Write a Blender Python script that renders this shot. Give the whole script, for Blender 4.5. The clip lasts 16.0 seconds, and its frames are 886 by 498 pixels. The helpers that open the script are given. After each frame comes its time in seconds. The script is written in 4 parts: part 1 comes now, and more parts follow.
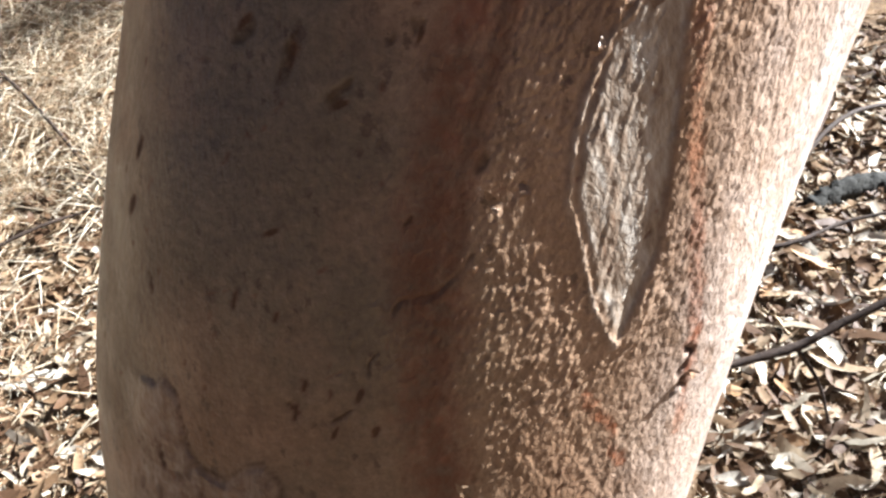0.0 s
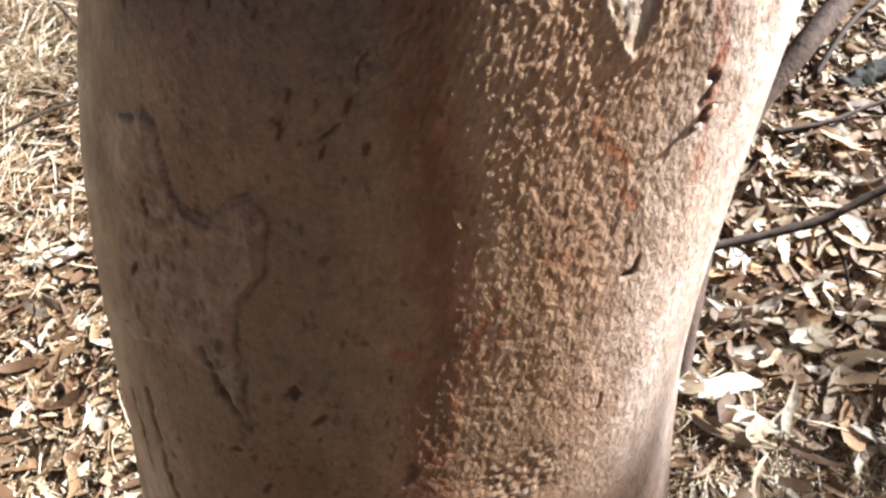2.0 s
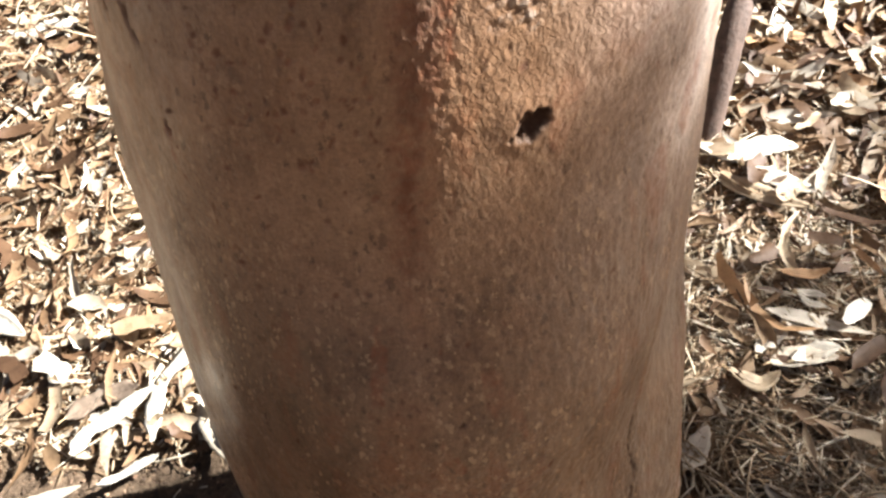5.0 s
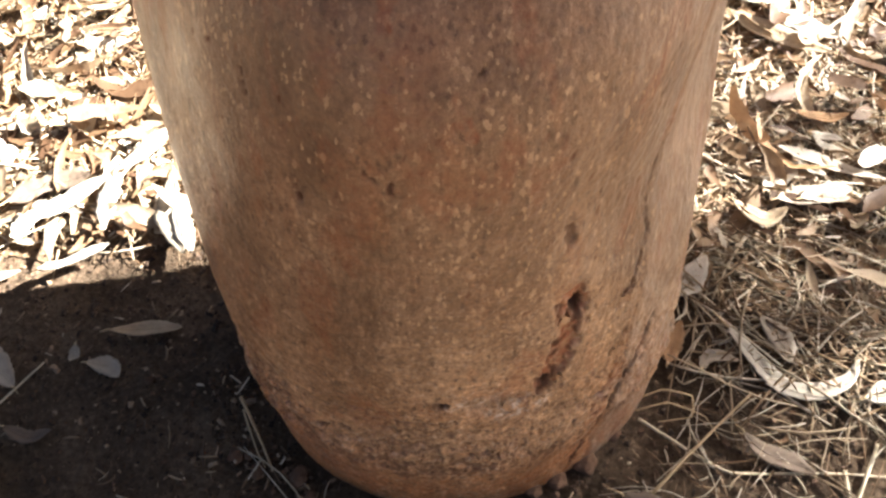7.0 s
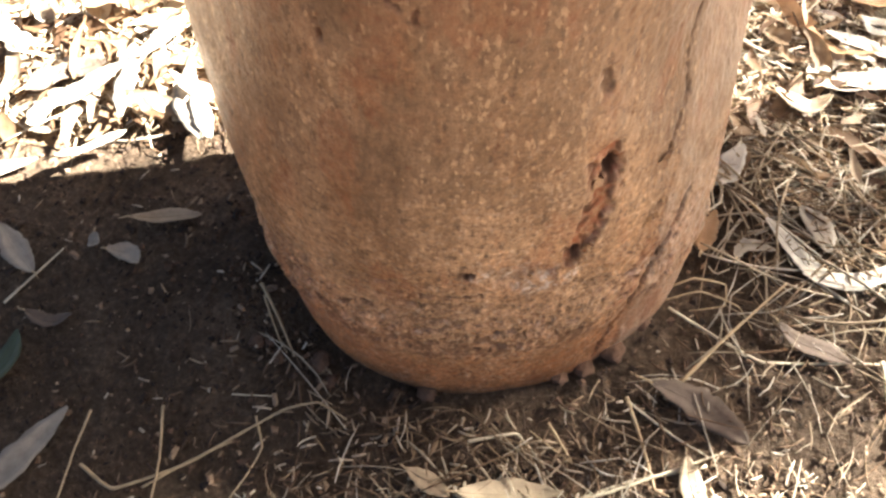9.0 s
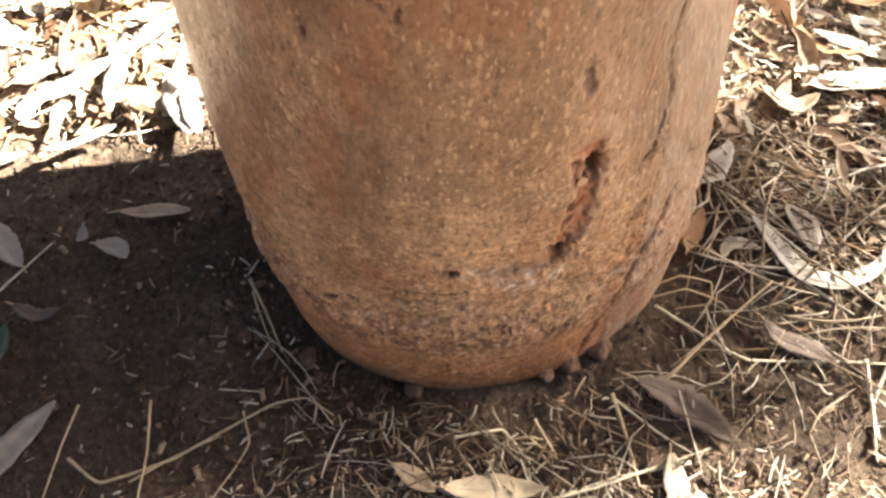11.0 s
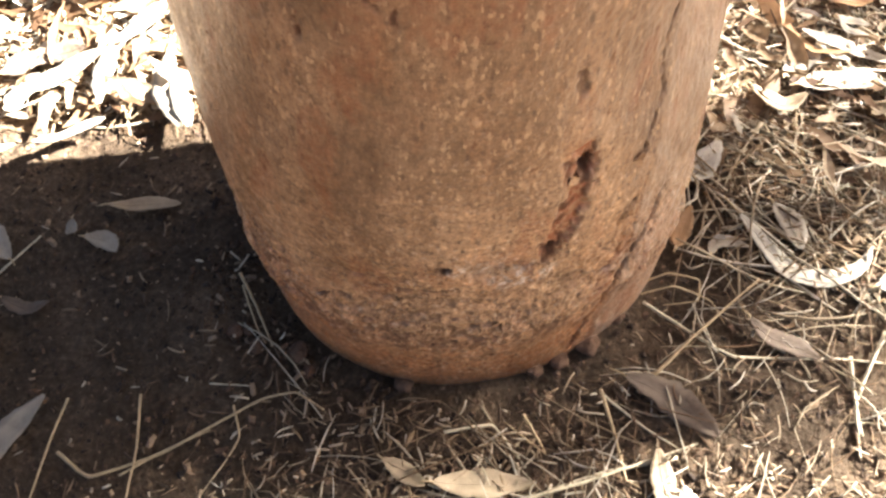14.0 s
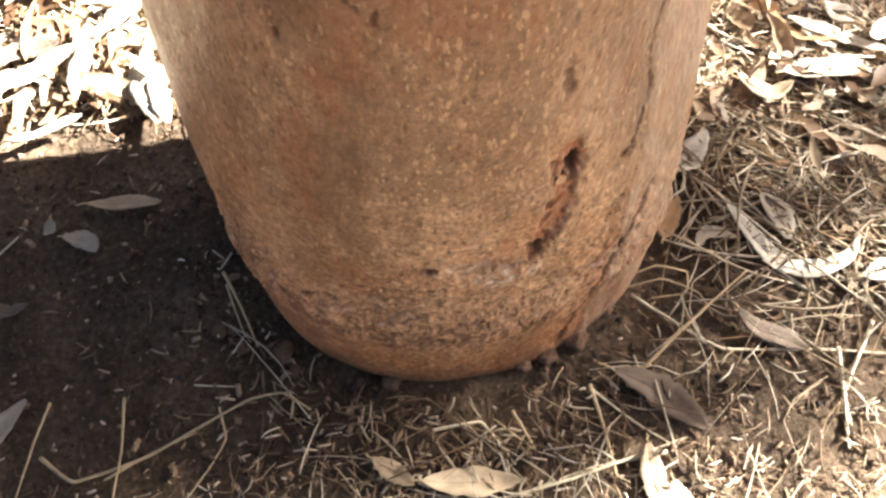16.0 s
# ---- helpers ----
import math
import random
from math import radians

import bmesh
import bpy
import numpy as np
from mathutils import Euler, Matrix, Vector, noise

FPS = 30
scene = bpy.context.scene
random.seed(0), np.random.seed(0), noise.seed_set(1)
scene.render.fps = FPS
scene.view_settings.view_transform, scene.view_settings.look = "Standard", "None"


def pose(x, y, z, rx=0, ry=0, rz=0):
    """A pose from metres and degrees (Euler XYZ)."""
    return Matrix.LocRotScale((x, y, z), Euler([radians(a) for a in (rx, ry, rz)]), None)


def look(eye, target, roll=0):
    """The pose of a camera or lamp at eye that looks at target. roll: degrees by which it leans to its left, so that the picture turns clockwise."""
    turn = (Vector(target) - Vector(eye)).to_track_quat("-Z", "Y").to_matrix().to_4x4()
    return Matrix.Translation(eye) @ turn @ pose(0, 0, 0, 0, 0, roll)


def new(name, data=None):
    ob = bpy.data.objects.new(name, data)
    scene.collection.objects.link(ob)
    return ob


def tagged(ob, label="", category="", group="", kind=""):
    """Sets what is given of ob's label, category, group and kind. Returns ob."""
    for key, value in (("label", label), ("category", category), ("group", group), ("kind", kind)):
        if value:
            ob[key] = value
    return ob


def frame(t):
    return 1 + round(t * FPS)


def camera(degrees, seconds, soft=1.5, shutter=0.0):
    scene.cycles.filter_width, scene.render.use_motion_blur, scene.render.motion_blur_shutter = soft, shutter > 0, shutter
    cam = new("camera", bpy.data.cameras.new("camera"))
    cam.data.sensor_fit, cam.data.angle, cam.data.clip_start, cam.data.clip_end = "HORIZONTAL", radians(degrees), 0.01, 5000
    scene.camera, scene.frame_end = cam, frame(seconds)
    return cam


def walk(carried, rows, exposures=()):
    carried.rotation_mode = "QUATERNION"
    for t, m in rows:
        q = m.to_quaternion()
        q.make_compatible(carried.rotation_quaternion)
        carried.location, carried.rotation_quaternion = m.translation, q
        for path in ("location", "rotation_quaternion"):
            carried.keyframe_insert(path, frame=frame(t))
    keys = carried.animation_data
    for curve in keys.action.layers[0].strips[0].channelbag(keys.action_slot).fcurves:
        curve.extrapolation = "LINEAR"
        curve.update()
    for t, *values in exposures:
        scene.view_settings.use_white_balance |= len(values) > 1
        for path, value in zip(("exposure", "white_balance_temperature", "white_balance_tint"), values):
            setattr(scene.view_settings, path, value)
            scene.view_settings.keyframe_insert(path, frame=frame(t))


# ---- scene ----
cam = camera(56.9, 16.0, soft=2.6)
PATH = [
    (0, (0.066, 0.01, 1.15), (-0.233, 1.521, -0.125), -9.6),
    (0.5, (0.067, 0.001, 1.133), (-0.25, 1.467, -0.19), -9.8),
    (1, (0.073, -0.007, 1.112), (-0.261, 1.413, -0.256), -10.5),
    (1.5, (0.072, -0.016, 1.1), (-0.268, 1.38, -0.291), -10.6),
    (2, (0.068, -0.023, 1.07), (-0.286, 1.352, -0.339), -11.2),
    (2.5, (0.068, -0.025, 1.039), (-0.284, 1.325, -0.393), -11.5),
    (3, (0.074, -0.035, 1.02), (-0.294, 1.258, -0.461), -12.3),
    (3.5, (0.072, -0.052, 1.006), (-0.328, 1.198, -0.503), -13.1),
    (4, (0.071, -0.067, 0.983), (-0.341, 1.139, -0.558), -13.5),
    (4.2, (0.072, -0.072, 0.972), (-0.342, 1.107, -0.59), -14.1),
    (6.3, (0.042, -0.178, 0.787), (-0.286, 0.91, -0.859), -7.2),
    (6.5, (0.041, -0.185, 0.778), (-0.275, 0.872, -0.89), -6.3),
    (7, (0.038, -0.193, 0.757), (-0.261, 0.836, -0.932), -5.8),
    (7.5, (0.035, -0.205, 0.742), (-0.263, 0.789, -0.967), -5.8),
    (8, (0.035, -0.215, 0.727), (-0.282, 0.756, -0.993), -6.8),
    (8.5, (0.032, -0.224, 0.715), (-0.291, 0.7, -1.029), -7.7),
    (9, (0.039, -0.222, 0.711), (-0.291, 0.661, -1.053), -9.0),
    (11.5, (0.046, -0.22, 0.714), (-0.269, 0.654, -1.057), -8.1),
    (12, (0.045, -0.223, 0.714), (-0.266, 0.656, -1.055), -8.3),
    (12.5, (0.041, -0.224, 0.716), (-0.258, 0.648, -1.059), -7.7),
    (13, (0.037, -0.22, 0.718), (-0.26, 0.635, -1.066), -7.2),
    (13.5, (0.039, -0.22, 0.719), (-0.24, 0.639, -1.065), -6.2),
    (14, (0.042, -0.218, 0.719), (-0.239, 0.643, -1.064), -6.2),
    (14.5, (0.04, -0.217, 0.718), (-0.248, 0.644, -1.064), -6.8),
    (15, (0.042, -0.214, 0.715), (-0.248, 0.648, -1.066), -7.3),
    (15.5, (0.041, -0.207, 0.716), (-0.225, 0.65, -1.071), -6.3),
    (16, (0.039, -0.204, 0.716), (-0.202, 0.628, -1.087), -5.4),
]

walk(cam, [(t, look(eye, target, roll)) for t, eye, target, roll in PATH],
     exposures=[(0.0, 2.45, 5600, 8), (3.0, 2.45, 5850, 9), (4.2, 2.55, 5950, 9), (6.3, 3.4, 6200, 10), (9.0, 4.28, 6300, 9), (16.0, 4.28, 6300, 9)])

# ---- sun and sky ----
SUN_AZIMUTH, SUN_HEIGHT = 27.3, 31.0          # degrees from +x towards +y, and above the horizon
SUN = Vector((math.cos(radians(SUN_HEIGHT)) * math.cos(radians(SUN_AZIMUTH)),
              math.cos(radians(SUN_HEIGHT)) * math.sin(radians(SUN_AZIMUTH)), math.sin(radians(SUN_HEIGHT))))
world = bpy.data.worlds.new("sky")
scene.world = world
world.use_nodes = True
sky = world.node_tree.nodes.new("ShaderNodeTexSky")
sky.sky_type, sky.sun_disc = "NISHITA", False
sky.air_density, sky.dust_density, sky.ozone_density = 0.6, 4.0, 0.0
sky.sun_elevation, sky.sun_rotation = radians(SUN_HEIGHT), radians(90 - SUN_AZIMUTH)
world.node_tree.links.new(sky.outputs[0], world.node_tree.nodes["Background"].inputs[0])
world.node_tree.nodes["Background"].inputs[1].default_value = 0.0108
lamp = bpy.data.lights.new("sun", "SUN")
lamp.energy, lamp.angle, lamp.color = 5.0, radians(0.55), (1.0, 0.96, 0.9)
sun = new("sun", lamp)
sun.matrix_world = look(SUN * 20, (0, 0, 0))


# ---- materials ----
class Nodes:
    """A short way to write a node material."""

    def __init__(self, name):
        self.material = bpy.data.materials.new(name)
        self.material.use_nodes = True
        self.tree = self.material.node_tree
        self.shader = self.tree.nodes["Principled BSDF"]

    def put(self, kind, **values):
        node = self.tree.nodes.new(kind)
        for key, value in values.items():
            if key.startswith("_"):
                node.inputs[key[1:].replace("_", " ")].default_value = value
            elif key == "operation":
                node.operation = value
            elif key == "attribute_name":
                node.attribute_name = value
        return node

    def link(self, a, b):
        self.tree.links.new(a, b)

    def coords(self, scale=(1, 1, 1)):
        c, m = self.put("ShaderNodeTexCoord"), self.put("ShaderNodeMapping")
        self.link(c.outputs["Object"], m.inputs["Vector"])
        m.inputs["Scale"].default_value = scale
        return m.outputs[0]

    def noise(self, where, scale, detail=4.0, rough=0.55, distort=0.0):
        n = self.put("ShaderNodeTexNoise", _Scale=scale, _Detail=detail, _Roughness=rough, _Distortion=distort)
        self.link(where, n.inputs["Vector"])
        return n.outputs["Fac"]

    def cells(self, where, scale):
        n = self.put("ShaderNodeTexVoronoi", _Scale=scale)
        self.link(where, n.inputs["Vector"])
        return n.outputs["Distance"]

    def cell_shade(self, where, scale):
        n = self.put("ShaderNodeTexVoronoi", _Scale=scale)
        self.link(where, n.inputs["Vector"])
        apart = self.put("ShaderNodeSeparateXYZ")
        self.link(n.outputs["Color"], apart.inputs[0])
        return n.outputs["Distance"], apart.outputs["X"]

    def glow_through(self, colour, share):
        """Thin dry leaves let some of the sun through."""
        thin, both = self.put("ShaderNodeBsdfTranslucent"), self.put("ShaderNodeMixShader", _Fac=share)
        self.link(colour, thin.inputs["Color"])
        out = self.tree.nodes["Material Output"]
        self.link(self.shader.outputs[0], both.inputs[1])
        self.link(thin.outputs[0], both.inputs[2])
        self.link(both.outputs[0], out.inputs["Surface"])

    def ramp(self, fac, stops):
        r = self.put("ShaderNodeValToRGB")
        while len(r.color_ramp.elements) < len(stops):
            r.color_ramp.elements.new(0.5)
        for e, (p, c) in zip(r.color_ramp.elements, stops):
            e.position = p
            e.color = (c, c, c, 1) if isinstance(c, (int, float)) else (*c, 1)
        self.link(fac, r.inputs[0])
        return r.outputs[0]

    def mix(self, fac, a, b, blend="MIX"):
        m = self.put("ShaderNodeMix")
        m.data_type, m.blend_type = "RGBA", blend
        for value, slot in ((fac, 0), (a, 6), (b, 7)):
            if isinstance(value, (int, float)):
                m.inputs[slot].default_value = value
            elif isinstance(value, tuple):
                m.inputs[slot].default_value = (*value, 1)
            else:
                self.link(value, m.inputs[slot])
        return m.outputs[2]

    def maths(self, operation, a, b):
        m = self.put("ShaderNodeMath", operation=operation)
        for value, slot in ((a, 0), (b, 1)):
            if isinstance(value, (int, float)):
                m.inputs[slot].default_value = value
            else:
                self.link(value, m.inputs[slot])
        return m.outputs[0]

    def attribute(self, name):
        return self.put("ShaderNodeAttribute", attribute_name=name).outputs["Fac"]

    def bump(self, height, strength, distance, under=None):
        b = self.put("ShaderNodeBump", _Strength=strength, _Distance=distance)
        self.link(height, b.inputs["Height"])
        if under is not None:
            self.link(under, b.inputs["Normal"])
        return b.outputs[0]

    def done(self, colour, rough=0.8, normal=None, specular=0.3):
        for value, slot in ((colour, "Base Color"), (rough, "Roughness")):
            if isinstance(value, (int, float)):
                self.shader.inputs[slot].default_value = value
            elif isinstance(value, tuple):
                self.shader.inputs[slot].default_value = (*value, 1)
            else:
                self.link(value, self.shader.inputs[slot])
        self.shader.inputs["Specular IOR Level"].default_value = specular
        if normal is not None:
            self.link(normal, self.shader.inputs["Normal"])
        return self.material


def bark_material():
    """Smooth gum bark: grey-tan above, warm brown below, with stains, specks and a pebbled skin."""
    n = Nodes("gum_bark")
    plain, tall = n.coords(), n.coords((1, 1, 0.28))
    height = n.put("ShaderNodeSeparateXYZ")
    n.link(n.coords(), height.inputs[0])
    wander = n.maths("MULTIPLY", n.noise(plain, 7, 5), 0.5)
    level = n.maths("ADD", height.outputs["Z"], n.maths("SUBTRACT", wander, 0.25))
    base = n.ramp(level, [(0.03, (0.4, 0.195, 0.095)), (0.17, (0.435, 0.275, 0.157)), (0.34, (0.248, 0.15, 0.083)), (0.52, (0.225, 0.13, 0.073)),
                          (0.68, (0.34, 0.196, 0.11)), (0.85, (0.34, 0.212, 0.128))])
    blotch = n.ramp(n.noise(tall, 16, 6, 0.62), [(0.3, (0.52, 0.44, 0.36)), (0.5, (1, 1, 1)), (0.7, (1.16, 1.18, 1.2))])
    colour = n.mix(1.0, base, blotch, "MULTIPLY")
    # olive bark tint, darkened to deepen the shade on the sunless side
    olive_shade = n.ramp(n.noise(plain, 11, 4), [(0.3, 0.0), (0.52, 0.8)])
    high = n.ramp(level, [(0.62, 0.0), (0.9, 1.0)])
    shaded_side = n.ramp(height.outputs["X"], [(0.0, 1.0), (0.06, 0.0)])
    colour = n.mix(n.maths("MULTIPLY", n.maths("MULTIPLY", olive_shade, high), shaded_side), colour, (0.145, 0.112, 0.066))
    rust = n.ramp(n.noise(tall, 34, 5, 0.65), [(0.54, 0.0), (0.68, 0.55)])
    low = n.ramp(level, [(0.1, 1.0), (0.75, 0.15)])
    colour = n.mix(n.maths("MULTIPLY", rust, low), colour, (0.32, 0.125, 0.045))
    mid = n.ramp(n.noise(n.coords((1, 1, 0.8)), 75, 5, 0.7), [(0.3, (0.6, 0.53, 0.46)), (0.5, (1, 1, 1)), (0.68, (1.2, 1.22, 1.25))])
    colour = n.mix(n.ramp(level, [(0.35, 0.85), (0.65, 0.5)]), colour, n.mix(1.0, colour, mid, "MULTIPLY"))
    grain = n.ramp(n.noise(n.coords((1, 1, 0.6)), 330, 4, 0.75), [(0.34, (0.62, 0.57, 0.52)), (0.5, (1, 1, 1)), (0.66, (1.25, 1.25, 1.23))])
    colour = n.mix(n.ramp(level, [(0.35, 0.9), (0.65, 0.55)]), colour, n.mix(1.0, colour, grain, "MULTIPLY"))
    # sunlight painted in: the sunny side is paled to a lilac grey
    colour = n.mix(n.attribute("bleach"), colour, n.mix(1.0, (0.58, 0.51, 0.46), n.mix(0.75, mid, grain, "MULTIPLY"), "MULTIPLY"))
    # pale orange flecks, each a small raised dash, in loose fields below the middle
    for size, much in ((130.0, 0.5), (240.0, 0.6)):
        far, chance = n.cell_shade(n.coords((1, 1, 0.55)), size)
        far = n.maths("ADD", far, n.maths("MULTIPLY", n.maths("SUBTRACT", n.noise(n.coords((1, 1, 0.5)), size * 2, 4, 0.7), 0.5), 1.3))
        field = n.ramp(n.noise(n.coords((1, 1, 0.5)), 22, 4, 0.6), [(0.34, 0.0), (0.5, 1.0)])
        fleck = n.maths("MULTIPLY", n.ramp(far, [(0.2, 1.0), (0.3, 0.0)]), n.ramp(chance, [(0.5, 0.0), (0.56, much)]))
        colour = n.mix(n.maths("MULTIPLY", n.maths("MULTIPLY", fleck, field), n.ramp(level, [(0.5, 1.0), (0.72, 0.08)])), colour, (0.62, 0.42, 0.25))
    whitish = n.ramp(n.noise(plain, 230, 3, 0.6), [(0.58, 0.0), (0.65, 0.6)])
    colour = n.mix(n.maths("MULTIPLY", whitish, n.ramp(level, [(0.14, 1.0), (0.34, 0.12)])), colour, (0.6, 0.47, 0.36))
    # dark dashes, larger ones far apart, small ones close
    for size, reach, strength in ((34.0, 0.13, 0.4), (62.0, 0.18, 0.6), (140.0, 0.24, 0.7)):
        dots = n.maths("ADD", n.cells(n.coords((1.15, 1.15, 0.5)), size), n.maths("MULTIPLY", n.maths("SUBTRACT", n.noise(plain, size * 5, 3, 0.6), 0.5), 0.7))
        some = n.ramp(n.noise(plain, size * 0.35, 3), [(0.47, 0.0), (0.56, strength)])
        colour = n.mix(n.maths("MULTIPLY", n.ramp(dots, [(reach * 0.8, 1.0), (reach, 0.0)]), some), colour, (0.09, 0.045, 0.022))
    # the foot is scaly, its flakes lying flat
    scales = n.ramp(n.noise(n.coords((1, 1, 2.0)), 190, 5, 0.7, 0.6), [(0.34, (0.22, 0.16, 0.12)), (0.45, (0.82, 0.78, 0.72)), (0.55, (1.1, 1.1, 1.08)), (0.66, (1.6, 1.62, 1.6))])
    colour = n.mix(n.ramp(level, [(0.17, 0.95), (0.32, 0.25)]), colour, n.mix(1.0, colour, scales, "MULTIPLY"))
    pale, red, dark = n.attribute("pale"), n.attribute("red"), n.attribute("dark")
    fibre = n.ramp(n.noise(n.coords((1, 1, 0.16)), 150, 4, 0.7), [(0.32, (0.17, 0.1, 0.06)), (0.48, (0.34, 0.26, 0.19)), (0.64, (0.5, 0.44, 0.37))])
    colour = n.mix(pale, colour, fibre)
    ragged = n.ramp(n.noise(plain, 120, 5, 0.7), [(0.35, 0.15), (0.6, 1.0)])
    colour = n.mix(n.maths("MULTIPLY", red, ragged), colour, (0.26, 0.075, 0.025))
    # stains, nicks and cracks, plus hollows darkened in place of shade
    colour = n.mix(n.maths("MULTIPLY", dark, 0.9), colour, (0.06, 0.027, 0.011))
    pebble = n.noise(n.coords((1, 1, 0.7)), 370, 3, 0.62, 0.4)
    coarse = n.noise(tall, 48, 4, 0.55)
    normal = n.bump(pebble, 0.45, 0.0018)
    normal = n.bump(coarse, 0.2, 0.004, normal)
    rough = n.maths("ADD", n.ramp(n.noise(plain, 30, 3), [(0.35, 0.28), (0.65, 0.46)]), n.maths("MULTIPLY", dark, 0.6))
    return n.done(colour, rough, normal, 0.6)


def soil_material():
    n = Nodes("dark_soil")
    p = n.coords()
    colour = n.ramp(n.noise(p, 9, 6, 0.6), [(0.3, (0.075, 0.052, 0.034)), (0.52, (0.135, 0.094, 0.061)), (0.72, (0.225, 0.156, 0.1))])
    crumbs = n.ramp(n.noise(p, 140, 4, 0.65), [(0.3, (0.55, 0.5, 0.45)), (0.55, (1, 1, 1)), (0.75, (1.9, 1.75, 1.6))])
    colour = n.mix(0.9, colour, crumbs, "MULTIPLY")
    chips = n.ramp(n.noise(n.coords((1, 0.55, 1)), 150, 2), [(0.7, 0.0), (0.73, 0.7)])
    colour = n.mix(chips, colour, (0.2, 0.13, 0.08))
    # away from the trunk the soil lies under matted dry litter
    matted = n.ramp(n.noise(n.coords((1, 1.6, 1)), 130, 5, 0.7), [(0.3, (0.1, 0.056, 0.028)), (0.5, (0.2, 0.124, 0.066)), (0.7, (0.36, 0.25, 0.145))])
    patchy = n.ramp(n.noise(p, 30, 5, 0.65), [(0.35, 0.25), (0.6, 0.95)])
    colour = n.mix(n.maths("MULTIPLY", n.attribute("matted"), patchy), colour, matted)
    normal = n.bump(n.noise(p, 130, 6, 0.7), 1.0, 0.009)
    return n.done(colour, 0.95, normal, 0.15)


def litter_material(name, shades, scale=60.0, rough=0.62, through_light=0.0):
    """Dry plant stuff, each piece in a shade of its own."""
    n = Nodes(name)
    geometry = n.put("ShaderNodeNewGeometry")
    shade = n.ramp(geometry.outputs["Random Per Island"], shades)
    spots = n.ramp(n.noise(n.coords(), scale, 5, 0.65), [(0.3, (0.62, 0.56, 0.5)), (0.5, (1, 1, 1)), (0.75, (1.12, 1.1, 1.08))])
    colour = n.mix(0.85, shade, spots, "MULTIPLY")
    freckles = n.ramp(n.noise(n.coords(), scale * 5, 2), [(0.70, 0.0), (0.76, 0.6)])
    colour = n.mix(freckles, colour, (0.11, 0.07, 0.045))
    if through_light:
        n.glow_through(colour, through_light)
    return n.done(colour, rough, n.bump(n.noise(n.coords(), scale * 4, 4), 0.35, 0.002), 0.35)


def plain_material(name, colour, spread=0.35, scale=70.0, rough=0.65, relief=0.002, through_light=0.0):
    """One piece's own colour, mottled."""
    n = Nodes(name)
    dim, lit = tuple(c * (1 - spread) for c in colour), tuple(min(1.0, c * (1 + spread * 0.6)) for c in colour)
    mottled = n.ramp(n.noise(n.coords(), scale, 6, 0.65), [(0.28, dim), (0.52, colour), (0.75, lit)])
    freckles = n.ramp(n.noise(n.coords(), scale * 4, 2), [(0.68, 0.0), (0.75, 0.55)])
    mottled = n.mix(freckles, mottled, tuple(c * 0.35 for c in colour))
    if through_light:
        n.glow_through(mottled, through_light)
    return n.done(mottled, rough, n.bump(n.noise(n.coords(), scale * 3, 4), 0.5, relief), 0.35)


BARK = bark_material()
SOIL = soil_material()
LEAVES = litter_material("dry_leaves", [(0.0, (0.075, 0.039, 0.019)), (0.25, (0.13, 0.072, 0.036)), (0.45, (0.21, 0.128, 0.065)),
                                        (0.68, (0.29, 0.198, 0.115)), (0.88, (0.39, 0.31, 0.212)), (1.0, (0.56, 0.5, 0.41))], through_light=0.22)
STRAW = litter_material("dry_straw", [(0.0, (0.15, 0.085, 0.042)), (0.35, (0.26, 0.175, 0.095)), (0.65, (0.42, 0.335, 0.22)), (1.0, (0.6, 0.53, 0.41))], 90.0)
CHIPS = litter_material("straw_chips", [(0.0, (0.1, 0.06, 0.034)), (0.5, (0.2, 0.125, 0.07)), (0.8, (0.38, 0.27, 0.16)), (1.0, (0.68, 0.58, 0.43))], 90.0)
CRUMBS = litter_material("soil_crumbs", [(0.0, (0.035, 0.023, 0.015)), (0.6, (0.075, 0.047, 0.03)), (0.85, (0.17, 0.1, 0.06)), (1.0, (0.38, 0.27, 0.17))], 120.0, rough=0.9)
GREEN = litter_material("gum_leaves", [(0.0, (0.05, 0.075, 0.035)), (1.0, (0.11, 0.13, 0.06))])
BRANCH = plain_material("branch_bark", (0.105, 0.068, 0.05), 0.5, 60.0, 0.8, 0.004)
TWIG = plain_material("twig_bark", (0.05, 0.032, 0.022), 0.45, 90.0, 0.8)
CHAR = plain_material("charred_wood", (0.042, 0.039, 0.033), 0.5, 40.0, 0.95, 0.006)
CLOD = plain_material("clod", (0.15, 0.085, 0.052), 0.5, 90.0, 0.95, 0.005)
LEAF_WHITE = plain_material("leaf_white", (0.44, 0.375, 0.28), 0.28, 50.0, 0.5, through_light=0.15)
LEAF_PALE = plain_material("leaf_pale", (0.58, 0.52, 0.42), 0.22, 50.0, 0.5, through_light=0.15)
LEAF_GREY = plain_material("leaf_grey", (0.44, 0.37, 0.28), 0.28, 55.0, 0.55, through_light=0.15)
LEAF_TAN = plain_material("leaf_tan", (0.44, 0.335, 0.215), 0.3, 60.0, 0.6, through_light=0.15)
LEAF_ORANGE = plain_material("leaf_orange", (0.42, 0.25, 0.125), 0.35, 70.0, 0.6, through_light=0.15)
LEAF_BROWN = plain_material("leaf_brown", (0.16, 0.115, 0.08), 0.4, 60.0, 0.7)
LEAF_GREEN = plain_material("leaf_green", (0.085, 0.1, 0.055), 0.3, 50.0, 0.5)
STALK = plain_material("straw_pale", (0.66, 0.56, 0.38), 0.3, 80.0, 0.5)
STALK_DULL = plain_material("straw_dull", (0.52, 0.38, 0.215), 0.35, 80.0, 0.6)


